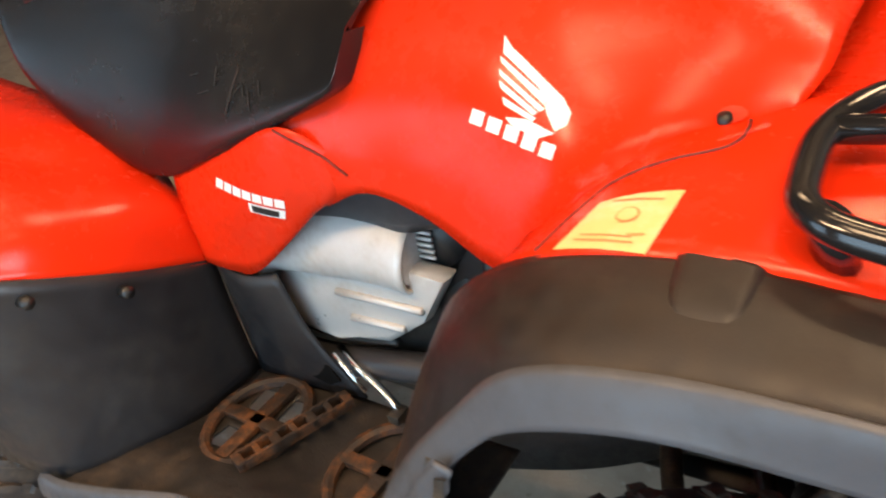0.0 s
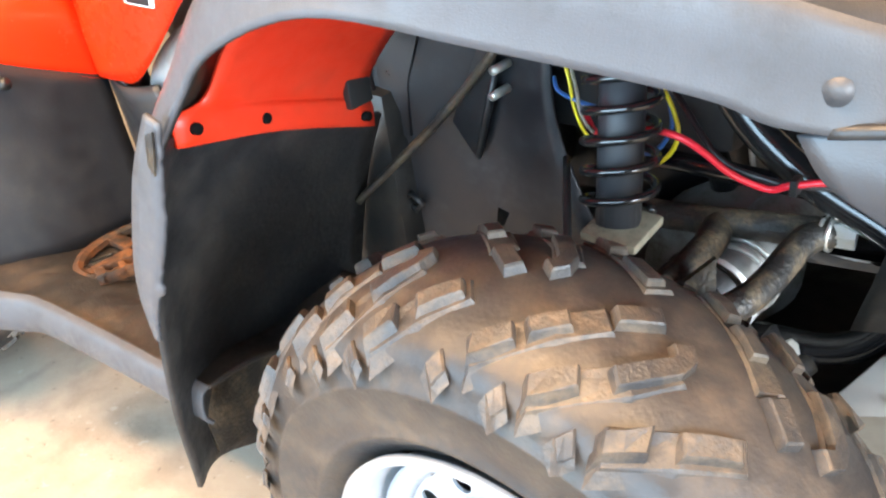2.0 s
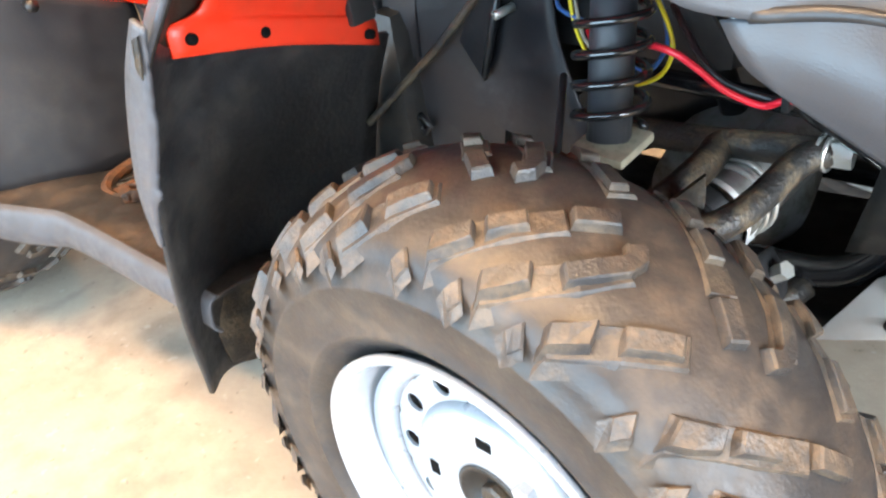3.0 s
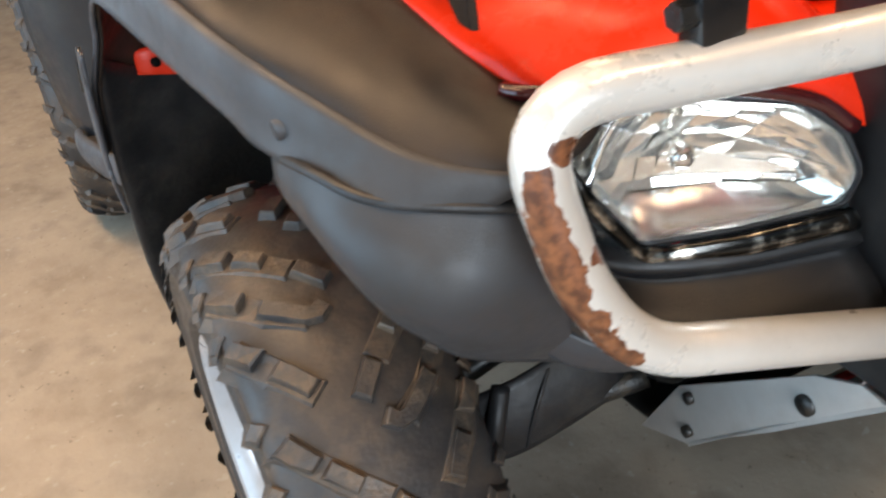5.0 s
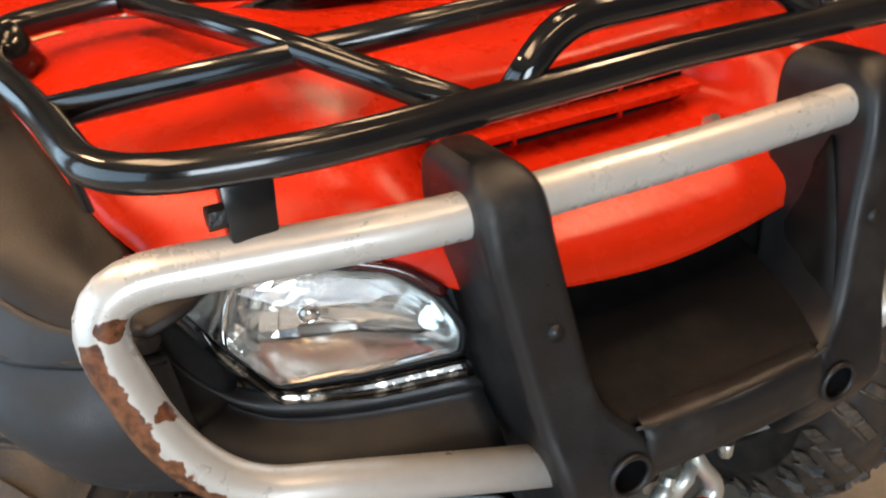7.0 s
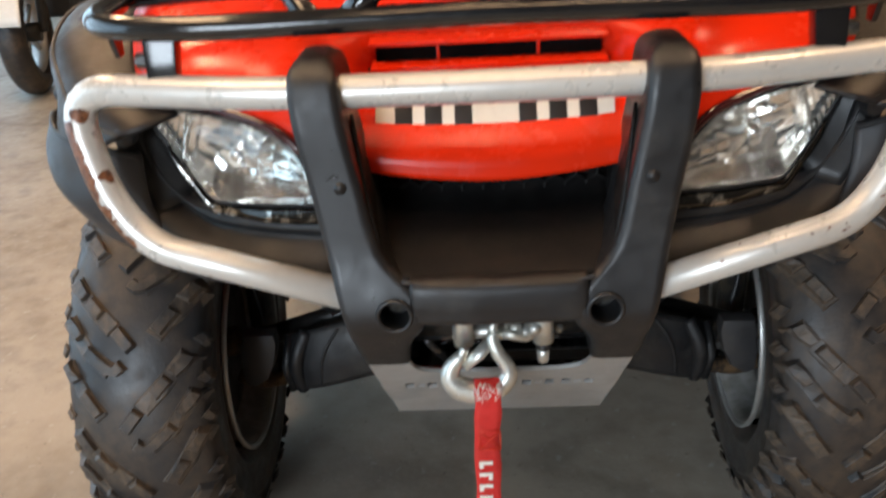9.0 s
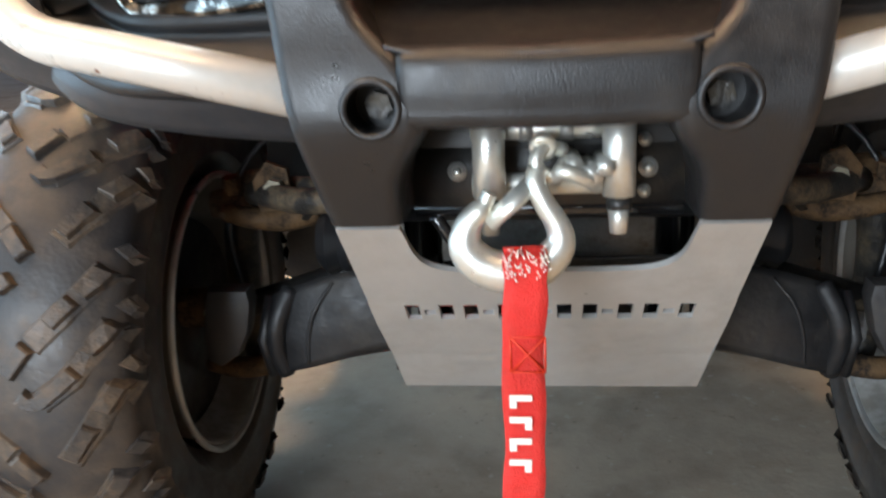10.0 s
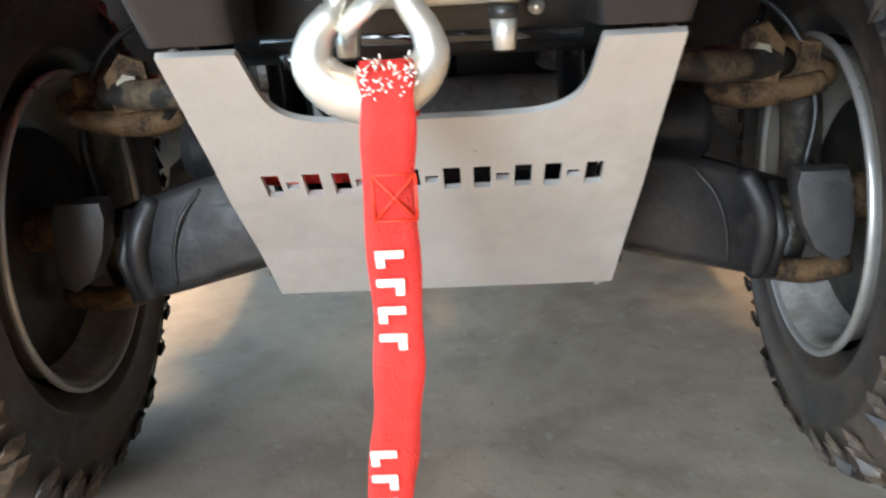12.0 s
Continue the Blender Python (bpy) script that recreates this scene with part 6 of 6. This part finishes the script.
def skid_sheet():
    """Sheet with a notch in its upper edge and a row of cut-outs."""
    half = [(0.131, 0.0), (0.091, 0.0)] + [tuple(p[:2]) for p in catmull([(0.090, 0.003, 0), (0.086, 0.034, 0), (0.078, 0.050, 0), (0.062, 0.058, 0), (0.035, 0.060, 0)], 4)]
    edge = half + [(-y, d) for y, d in reversed(half)]
    narrow = 0.127 / 0.131
    bm = bmesh.new()

    def strip(ups, lows):
        up = [bm.verts.new(on_plate(*p)) for p in ups]
        low = [bm.verts.new(on_plate(*p)) for p in lows]
        for i in range(len(up) - 1):
            bm.faces.new((up[i], up[i + 1], low[i + 1], low[i]))

    strip(edge, [(y * (1 + (narrow - 1) * 0.105 / LEN), 0.105) for y, d in edge])
    cols = sorted({-0.1300, 0.1300} | {c[0] for c in CUTS} | {c[1] for c in CUTS})
    rows = [0.105, 0.110, 0.118, 0.126, 0.134, 0.140]
    for d0, d1 in zip(rows, rows[1:]):
        for y0, y1 in zip(cols, cols[1:]):
            if any(c[0] < (y0 + y1) / 2 < c[1] and c[2] < (d0 + d1) / 2 < c[3] for c in CUTS):
                continue
            bm.faces.new([bm.verts.new(on_plate(*p)) for p in ((y1, d0), (y0, d0), (y0, d1), (y1, d1))])
    strip([(0.130, 0.140), (-0.130, 0.140)], [(0.127, LEN), (-0.127, LEN)])
    bmesh.ops.remove_doubles(bm, verts=bm.verts[:], dist=0.0003)
    bmesh.ops.recalc_face_normals(bm, faces=bm.faces[:])
    return bm


part("plate", skid_sheet(), ALLOY, skid, "satin aluminium sheet", smooth=False, thick=0.004)
for s in (-1, 1):
    fl = [Vector((x, s * y, z)) for x, y, z in ((0.424, 0.131, 0.515), (0.235, 0.1265, 0.3165), (0.166, 0.1275, 0.286), (0.218, 0.1275, 0.378), (0.365, 0.131, 0.499), (0.404, 0.131, 0.518))]
    part("side_flange", slab(fl, (0, -s, 0), 0.004, 0.001), ALLOY, skid, "bent side flange with bolt holes")
    # flange is uncut: dark discs paint the shade of its bolt holes
    for x, z, r in ((0.236, 0.378, 0.006), (0.237, 0.337, 0.006), (0.362, 0.468, 0.009)):
        part("flange_hole_disc", rod((x, s * 0.125, z), (x, s * 0.1335, z), r, 16), DARK, skid)
part("belly_sheet", grid([[on_plate(-0.125, LEN - 0.02, -0.02), on_plate(0, LEN - 0.02, -0.02), on_plate(0.125, LEN - 0.02, -0.02)], [(0.166, -0.125, 0.300), (0.166, 0, 0.300), (0.166, 0.125, 0.300)], [(-0.2, -0.127, 0.275), (-0.2, 0, 0.275), (-0.2, 0.127, 0.275)]], 3, 3), DARK, skid, "dark sheet under the belly", thick=0.004)
turn = math.degrees(math.atan2(FACE.x, FACE.z))
part("red_backing", block(on_plate(-0.072, 0.124, -0.014), (0.040, 0.085, 0.003), 0.001, (0, turn, 0)), WEB, skid, "red sheet behind part of the lettering", smooth=False)
# dark sheet added behind the plate so the cut-outs read dark
part("dark_backing", block(on_plate(0.045, 0.124, -0.030), (0.050, 0.130, 0.003), 0.001, (0, turn, 0)), DARK, skid, "added dark sheet behind the lettering", smooth=False)

winch = new("winch")
winch.parent = quad
tagged(winch, "winch with chromed roller fairlead behind the bumper")
part("winch_drum", rod((0.36, -0.10, 0.545), (0.36, 0.10, 0.545), 0.042, 24), DARK, winch, "black winch drum")
part("fairlead_frame", block((0.395, 0, 0.556), (0.008, 0.168, 0.056), 0.003), INK, winch, "black fairlead plate")
part("fairlead_stay", rod((0.388, -0.086, 0.518), (0.388, 0.086, 0.516), 0.0055, 10), GLOSS, winch, "black cross tube under the fairlead")
part("fairlead_stay", rod((0.386, -0.074, 0.512), (0.352, -0.046, 0.452), 0.0045, 10), GLOSS, winch, "black steel stay")
for y in (-0.034, 0.042):
    part("roller", rod((0.432, y, 0.585), (0.432, y, 0.535), 0.0098, 18), ZINC, winch, "bright steel roller")
    part("roller_end", rod((0.432, y, 0.533), (0.432, y, 0.527), 0.0075, 14), INK, winch)
    part("roller_nut", rod((0.432, y, 0.527), (0.432, y, 0.512), 0.0070, 6, r2=0.0055), ZINC, winch)
for z in (0.574, 0.540):
    part("cross_roller", rod((0.420, -0.045, z), (0.420, 0.050, z), 0.0068, 14), ZINC, winch, "bright steel roller")
for y in (-0.012, 0.012):
    part("roller_collar", rod((0.420, y - 0.004, 0.574), (0.420, y + 0.004, 0.574), 0.0078, 14), STEEL, winch, "dull steel collar on the roller")
part("swivel_eye", sweep([(0.440 + 0.002 * math.sin(a), -0.002 + 0.0055 * math.cos(a), 0.566 + 0.0055 * math.sin(a)) for a in (2 * math.pi * k / 16 for k in range(16))], 0.0030, 8, True), ZINC, winch, "bright eye of the hook swivel")
for y, z, r in ((0.014, 0.556, 0.0062), (0.024, 0.551, 0.0070), (0.032, 0.556, 0.0052)):
    part("clevis_pin", rod((0.424, y, z), (0.446, y + 0.002, z - 0.002), r, 8, 0.001), ZINC, winch, "zinc plated clevis pin")
for y, z in ((-0.056, 0.545), (0.062, 0.545), (0.060, 0.562), (0.060, 0.530)):
    r = 0.0062 if z == 0.545 else 0.0042
    part("fairlead_washer", rod((0.396, y, z), (0.4035, y, z), r, 16), STEEL, winch)
    part("fairlead_bolt", rod((0.403, y, z), (0.4085, y, z), r * 0.62, 12, r2=r * 0.3), ZINC, winch)
part("shackle", sweep(catmull([(0.425, 0.012, 0.556), (0.440, 0.004, 0.548), (0.446, -0.006, 0.556), (0.440, -0.002, 0.566), (0.430, 0.010, 0.562)], 4), 0.0045, 10), ZINC, winch, "zinc shackle")
part("shackle", sweep(catmull([(0.430, 0.030, 0.540), (0.445, 0.022, 0.548), (0.448, 0.010, 0.553), (0.440, 0.004, 0.548)], 4), 0.0048, 10), ZINC, winch)
hook_path = [(0.448, -0.006, 0.556), (0.452, -0.007, 0.5476), (0.455, -0.003, 0.5362), (0.456, 0.004, 0.5233), (0.457, 0.006, 0.5112), (0.458, -0.002, 0.499), (0.458, -0.018, 0.4922), (0.458, -0.036, 0.4967), (0.457, -0.046, 0.5089), (0.456, -0.044, 0.5226), (0.455, -0.036, 0.5332), (0.454, -0.032, 0.5423)]


def hook():
    pts = catmull([(x, -0.0195 + (y + 0.0195) * 1.05, 0.556 - (0.556 - z) * 0.95) for x, y, z in hook_path], 4)
    bm = bmesh.new()
    n = len(pts)
    rings = []
    for i, p in enumerate(pts):
        t = i / (n - 1)
        r = 0.0060 + 0.0066 * math.exp(-((t - 0.58) / 0.24) ** 2)
        if t > 0.93:
            r *= 0.75
        tan = (pts[min(i + 1, n - 1)] - pts[max(i - 1, 0)]).normalized()
        u = Vector((1, 0, 0))
        w = tan.cross(u).normalized()
        rings.append([bm.verts.new(p + r * (math.cos(a) * u * 0.9 + math.sin(a) * w)) for a in (math.pi * k / 7 for k in range(14))])
    for a, b in zip(rings, rings[1:]):
        for k in range(14):
            bm.faces.new((a[k], a[(k + 1) % 14], b[(k + 1) % 14], b[k]))
    bm.faces.new(rings[0][::-1])
    bm.faces.new(rings[-1])
    bmesh.ops.recalc_face_normals(bm, faces=bm.faces[:])
    return bm


part("hook", hook(), ZINC, winch, "zinc plated winch hook")
part("hook_latch", sweep([(0.450, -0.008, 0.548), (0.458, -0.020, 0.538), (0.458, -0.034, 0.526)], 0.0035, 8, flat=1.8), ZINC, winch, "spring latch of the hook")


def strap():
    """Webbing looped through the hook and hanging free."""
    bm = bmesh.new()
    path = catmull([(0.442, -0.013, 0.484), (0.450, -0.013, 0.502), (0.461, -0.013, 0.512), (0.472, -0.013, 0.506), (0.475, -0.013, 0.488), (0.472, -0.0155, 0.45), (0.471, -0.0152, 0.40), (0.473, -0.0168, 0.36), (0.471, -0.0215, 0.32), (0.472, -0.027, 0.28), (0.470, -0.030, 0.22), (0.472, -0.027, 0.15)], 6)
    n = len(path)
    rows = []
    for i, p in enumerate(path):
        twist = 0.004 * math.sin(i * 0.35)
        w = 0.0124 + 0.0006 * math.sin(i * 0.8)
        rows.append([p + Vector((twist * k * 0.4, k * w, 0)) for k in (-1, -0.5, 0, 0.5, 1)])
    v = [[bm.verts.new(q) for q in r] for r in rows]
    for i in range(n - 1):
        for k in range(4):
            bm.faces.new((v[i][k], v[i][k + 1], v[i + 1][k + 1], v[i + 1][k]))
    return bm


pull_strap = thing("pull_strap", "red webbing pull strap hanging from the winch hook", "strap")
part("webbing", strap(), WEB, pull_strap, thick=0.0022)
fray = bmesh.new()
rnd = random.Random(4)
for i in range(60):
    y = -0.013 + rnd.uniform(-0.013, 0.013)
    z = 0.509 + rnd.uniform(-0.010, 0.005)
    rod((0.469, y, z), (0.4775, y + rnd.uniform(-0.003, 0.003), z + rnd.uniform(-0.002, 0.005)), 0.00045, 5, bm=fray)
part("frayed_threads", fray, WHITE, pull_strap, "pale frayed threads")
stitch = ((-0.0225, 0.462, -0.0025, 0.462), (-0.0225, 0.440, -0.0025, 0.440), (-0.0225, 0.462, -0.0225, 0.440), (-0.0025, 0.462, -0.0025, 0.440), (-0.0225, 0.462, -0.0025, 0.440), (-0.0225, 0.440, -0.0025, 0.462))
for y0, z0, y1, z1 in stitch:
    part("stitch_line", rod((0.4742, y0, z0), (0.4742, y1, z1), 0.0007, 5), RED_DULL, pull_strap, "raised stitching")
for zz in (0.426, 0.318):
    for k in range(4):
        z = zz - 0.0143 * k
        y = -0.0172 - 0.0105 * (zz < 0.4) - 0.0003 * k
        bar = block((0.4742, y, z - 0.0025), (0.0014, 0.0135, 0.0038), 0.0003)
        block((0.4742, y + (0.0045 if k % 2 else -0.0045), z - 0.0062), (0.0014, 0.0042, 0.0056), 0.0003, bm=bar)
        part("print_bar", bar, WHITE, pull_strap, "white woven print", smooth=False)


# decals ----------------------------------------------------------------------------
from mathutils.bvhtree import BVHTree


def decal(name, target, shapes, origin, right, up, mat, label, lift=0.0022, away=0.25):
    """Flat shapes laid onto a panel along its outward direction."""
    out = right.cross(up).normalized()
    tree = BVHTree.FromPolygons([v.co for v in target.data.vertices], [p.vertices[:] for p in target.data.polygons])
    for shape in shapes:
        bm = bmesh.new()
        fine = []
        for (a, b), (c, d) in zip(shape, shape[1:] + shape[:1]):
            fine += [(a + (c - a) * k / 4, b + (d - b) * k / 4) for k in range(4)]
        cx, cy = sum(p[0] for p in fine) / len(fine), sum(p[1] for p in fine) / len(fine)

        def lay(a, b):
            p = origin + right * a + up * b
            hit, normal, _, _ = tree.ray_cast(p + out * away, -out, 2 * away)
            if hit is None:
                hit, normal = p, out
            return bm.verts.new(hit + (normal if normal.dot(out) > 0 else -normal) * lift)

        middle, steps = lay(cx, cy), 4
        rings = [[lay(cx + (a - cx) * k / steps, cy + (b - cy) * k / steps) for a, b in fine] for k in range(1, steps + 1)]
        n = len(fine)
        for i in range(n):
            bm.faces.new((middle, rings[0][i], rings[0][(i + 1) % n]))
            for inner, outer in zip(rings, rings[1:]):
                bm.faces.new((inner[i], outer[i], outer[(i + 1) % n], inner[(i + 1) % n]))
        part(name, bm, mat, target, label, smooth=False)


def frame_of(a, b, c):
    """Origin a, right towards b, up in the plane of c."""
    a, b, c = Vector(a), Vector(b), Vector(c)
    r = (b - a).normalized()
    u = (c - a) - r * (c - a).dot(r)
    return a, r, u.normalized()


o, r, u = frame_of((-0.271, -0.256, 0.825), (-0.177, -0.268, 0.802), (-0.255, -0.207, 0.882))
wing = [
    [(-0.004, 0.079), (0.005, 0.072), (0.018, 0.069), (0.077, 0.049), (0.090, 0.040), (0.092, 0.029), (0.084, 0.020), (0.070, 0.031), (0.072, 0.040), (0.060, 0.046), (0.004, 0.064)],
    [(0.002, 0.061), (0.006, 0.056), (0.066, 0.036), (0.069, 0.042)],
    [(0.007, 0.050), (0.011, 0.045), (0.062, 0.030), (0.066, 0.034)],
    [(0.012, 0.041), (0.017, 0.035), (0.058, 0.025), (0.061, 0.029)],
    [(0.022, 0.029), (0.027, 0.023), (0.060, 0.020), (0.062, 0.024)],
    [(0.033, 0.014), (0.041, 0.010), (0.071, 0.0085), (0.0845, 0.0185), (0.054, 0.020)],
]
bars = [[(-0.002 + 0.0200 * i, -0.004), (-0.003 + 0.0200 * i, 0.009), (0.012 + 0.0200 * i, 0.010), (0.013 + 0.0200 * i, -0.003)] for i in range(5)]
decal("emblem_feather", tank_right, wing, o, r, u, WHITE, "white piece of the wing emblem")
decal("emblem_bar", tank_right, bars, o, r, u, WHITE, "white bar under the wing emblem")

o, r, u = frame_of((-0.60, -0.26, 0.79), (-0.50, -0.26, 0.795), (-0.60, -0.23, 0.86))
strokes = ((0.000, 0.000, 0.010, 0.052), (0.008, 0.022, 0.022, 0.034), (0.022, 0.034, 0.030, 0.018), (0.034, 0.030, 0.044, 0.006), (0.050, 0.040, 0.058, 0.022), (-0.062, 0.020, -0.040, 0.024), (-0.030, 0.030, -0.032, 0.052), (-0.085, 0.040, -0.066, 0.042))
decal("scuff_mark", seat_cushion, [[(a - 0.0016, b), (a + 0.0016, b - 0.001), (c + 0.0016, d), (c - 0.0016, d + 0.001)] for a, b, c, d in strokes], o, r, u, INK, "dark scuff in the vinyl", lift=0.0012)

o, r, u = frame_of((-0.118, -0.401, 0.83), (-0.05, -0.405, 0.852), (-0.05, -0.332, 0.85))
decal("warning_label", fender, [[(0, 0), (0.073, 0.0), (0.071, 0.073), (0.012, 0.054)]], o, r, u, LABEL, "yellowed warning label")
decal("label_mark", fender, [[(0.043 + 0.009 * math.cos(a), 0.038 + 0.009 * math.sin(a)) for a in (math.pi / 6 * k for k in range(12))]], o, r, u, LABEL_LINE, "round mark of the label", lift=0.0028)
decal("label_mark_centre", fender, [[(0.043 + 0.0072 * math.cos(a), 0.038 + 0.0072 * math.sin(a)) for a in (math.pi / 6 * k for k in range(12))]], o, r, u, LABEL, "pale centre of the mark", lift=0.0034)
decal("label_print", fender, [[(0.052, 0.016), (0.064, 0.018), (0.064, 0.020), (0.052, 0.018)], [(0.014, 0.008), (0.060, 0.008), (0.060, 0.010), (0.014, 0.010)], [(0.016, 0.014), (0.056, 0.014), (0.056, 0.0155), (0.016, 0.0155)], [(0.024, 0.052), (0.062, 0.058), (0.062, 0.060), (0.024, 0.054)]], o, r, u, LABEL_LINE, "faded print of the label", lift=0.003)
o, r, u = frame_of((-0.643, -0.275, 0.700), (-0.545, -0.275, 0.690), (-0.643, -0.275, 0.74))
panel_right = [ob for ob in quad.children if ob.name.startswith("side_panel")][0]
decal("badge_letter_bar", panel_right, [[(0.004 + 0.0158 * i, 0.000), (0.006 + 0.0158 * i, 0.012), (0.0195 + 0.0158 * i, 0.012), (0.0175 + 0.0158 * i, 0.000)] for i in range(7)] + [[(0.060, -0.016), (0.060, -0.003), (0.112, -0.003), (0.108, -0.016)]], o, r, u, WHITE, "white model badge")
decal("badge_bar", panel_right, [[(0.065, -0.014), (0.065, -0.005), (0.104, -0.005), (0.101, -0.014)]], o, r, u, INK, "dark bar of the badge", lift=0.003)
o, r, u = frame_of((-0.062, -0.240, 0.828), (-0.03, -0.240, 0.833), (-0.062, -0.210, 0.843))
decal("tank_bolt", tank_right, [[(0.019 + 0.012 * math.cos(a), 0.018 + 0.012 * math.sin(a)) for a in (math.pi / 5 * k for k in range(10))]], o, r, u, RED_DULL, "sunk washer of the tank bolt", lift=0.003)
part("bolt_head", rod((-0.047, -0.227, 0.828), (-0.047, -0.231, 0.8415), 0.0062, 12), DARK, quad, "dark bolt on the tank cover")


def seam(name, targets, points, out, r, mat, label):
    """A thin groove line laid over the panels along a direction."""
    out = Vector(out).normalized()
    trees = [BVHTree.FromPolygons([v.co for v in t.data.vertices], [p.vertices[:] for p in t.data.polygons]) for t in targets]
    laid = []
    for p in catmull(points, 6):
        hits = [h for h in (tree.ray_cast(p + out * 0.2, -out, 0.4)[0] for tree in trees) if h is not None]
        laid.append(max(hits, key=lambda h: h.dot(out)) + out * 0.0022 if hits else p)
    part(name, sweep(laid, r, 6), mat, targets[0], label)


SEAM = material("dark_red_seam", (0.11, 0.010, 0.006), 0.6)
seam("body_seam", (tank_right, fender), [(-0.130, -0.40, 0.83), (-0.119, -0.358, 0.845), (-0.103, -0.324, 0.845), (-0.068, -0.298, 0.845), (-0.034, -0.275, 0.845), (-0.024, -0.25, 0.845), (-0.028, -0.228, 0.845)], (0, -0.1, 1), 0.0014, SEAM, "dark seam of the tank cover")
seam("panel_seam", (panel_right, tank_right), [(-0.520, -0.27, 0.787), (-0.47, -0.27, 0.766), (-0.430, -0.27, 0.744)], (0, -1, 0.15), 0.0013, SEAM, "dark seam of the side panel")


# ---- another machine parked behind ----
bike = thing("parked_motorbike", "white and black motorbike parked on the garage floor", "motorbike", (-3.15, -2.03, FLOOR))
bike.rotation_euler = (0, 0, radians(10))
for x in (-0.62, 0.62):
    part("tyre", lathe(tyre_profile(0.05, 0.26, 0.03, 0.17), 40, (x, 0, 0.26)), RUBBER, bike)
    part("rim", lathe([(-0.035, 0.17), (-0.03, 0.155), (0.03, 0.155), (0.035, 0.17)], 40, (x, 0, 0.26)), ALLOY, bike)
    part("hub", rod((x, -0.06, 0.26), (x, 0.06, 0.26), 0.04), DARK, bike)
    for k in range(5):
        a = 2 * math.pi * k / 5
        part("spoke", rod((x, 0, 0.26), (x + 0.16 * math.cos(a), 0, 0.26 + 0.16 * math.sin(a)), 0.012, 8), ALLOY, bike)
guard = [[(0.62 + 0.29 * math.cos(a), y, 0.26 + (0.285 - 2.2 * y * y) * math.sin(a)) for y in (-0.075, -0.04, 0, 0.04, 0.075)] for a in (radians(15 + 25 * k) for k in range(6))]
part("front_mudguard", grid(guard, 3, 3), BIKE_WHITE, bike, "white plastic mudguard", thick=0.004)
for s in (-1, 1):
    rows = [[(0.55, 0, 0.86), (0.52, s * 0.09, 0.80), (0.46, s * 0.12, 0.62)], [(0.38, 0, 0.96), (0.36, s * 0.13, 0.86), (0.30, s * 0.16, 0.50)], [(0.05, 0, 0.86), (0.05, s * 0.15, 0.76), (0.00, s * 0.15, 0.40)]]
    part("fairing", grid(rows, 5, 5), BIKE_WHITE, bike, "white plastic fairing", thick=0.004)
    part("fork", rod((0.62, s * 0.075, 0.26), (0.40, s * 0.075, 0.86), 0.020), DARK, bike)
part("seat", block((-0.25, 0, 0.78), (0.60, 0.22, 0.09), 0.03), SEAT, bike)
part("tail", block((-0.60, 0, 0.76), (0.35, 0.18, 0.10), 0.03, (0, 12, 0)), BIKE_WHITE, bike, "white plastic tail")
part("engine", block((0.05, 0, 0.40), (0.42, 0.24, 0.30), 0.05), DARK, bike)
part("handlebar", sweep([(0.36, -0.34, 0.98), (0.38, 0, 0.95), (0.36, 0.34, 0.98)], 0.012), DARK, bike)
part("swing_arm", block((-0.35, 0, 0.30), (0.60, 0.16, 0.05), 0.015), DARK, bike)
part("side_stand", rod((0.0, -0.10, 0.30), (0.02, -0.24, 0.006), 0.012), DARK, bike)
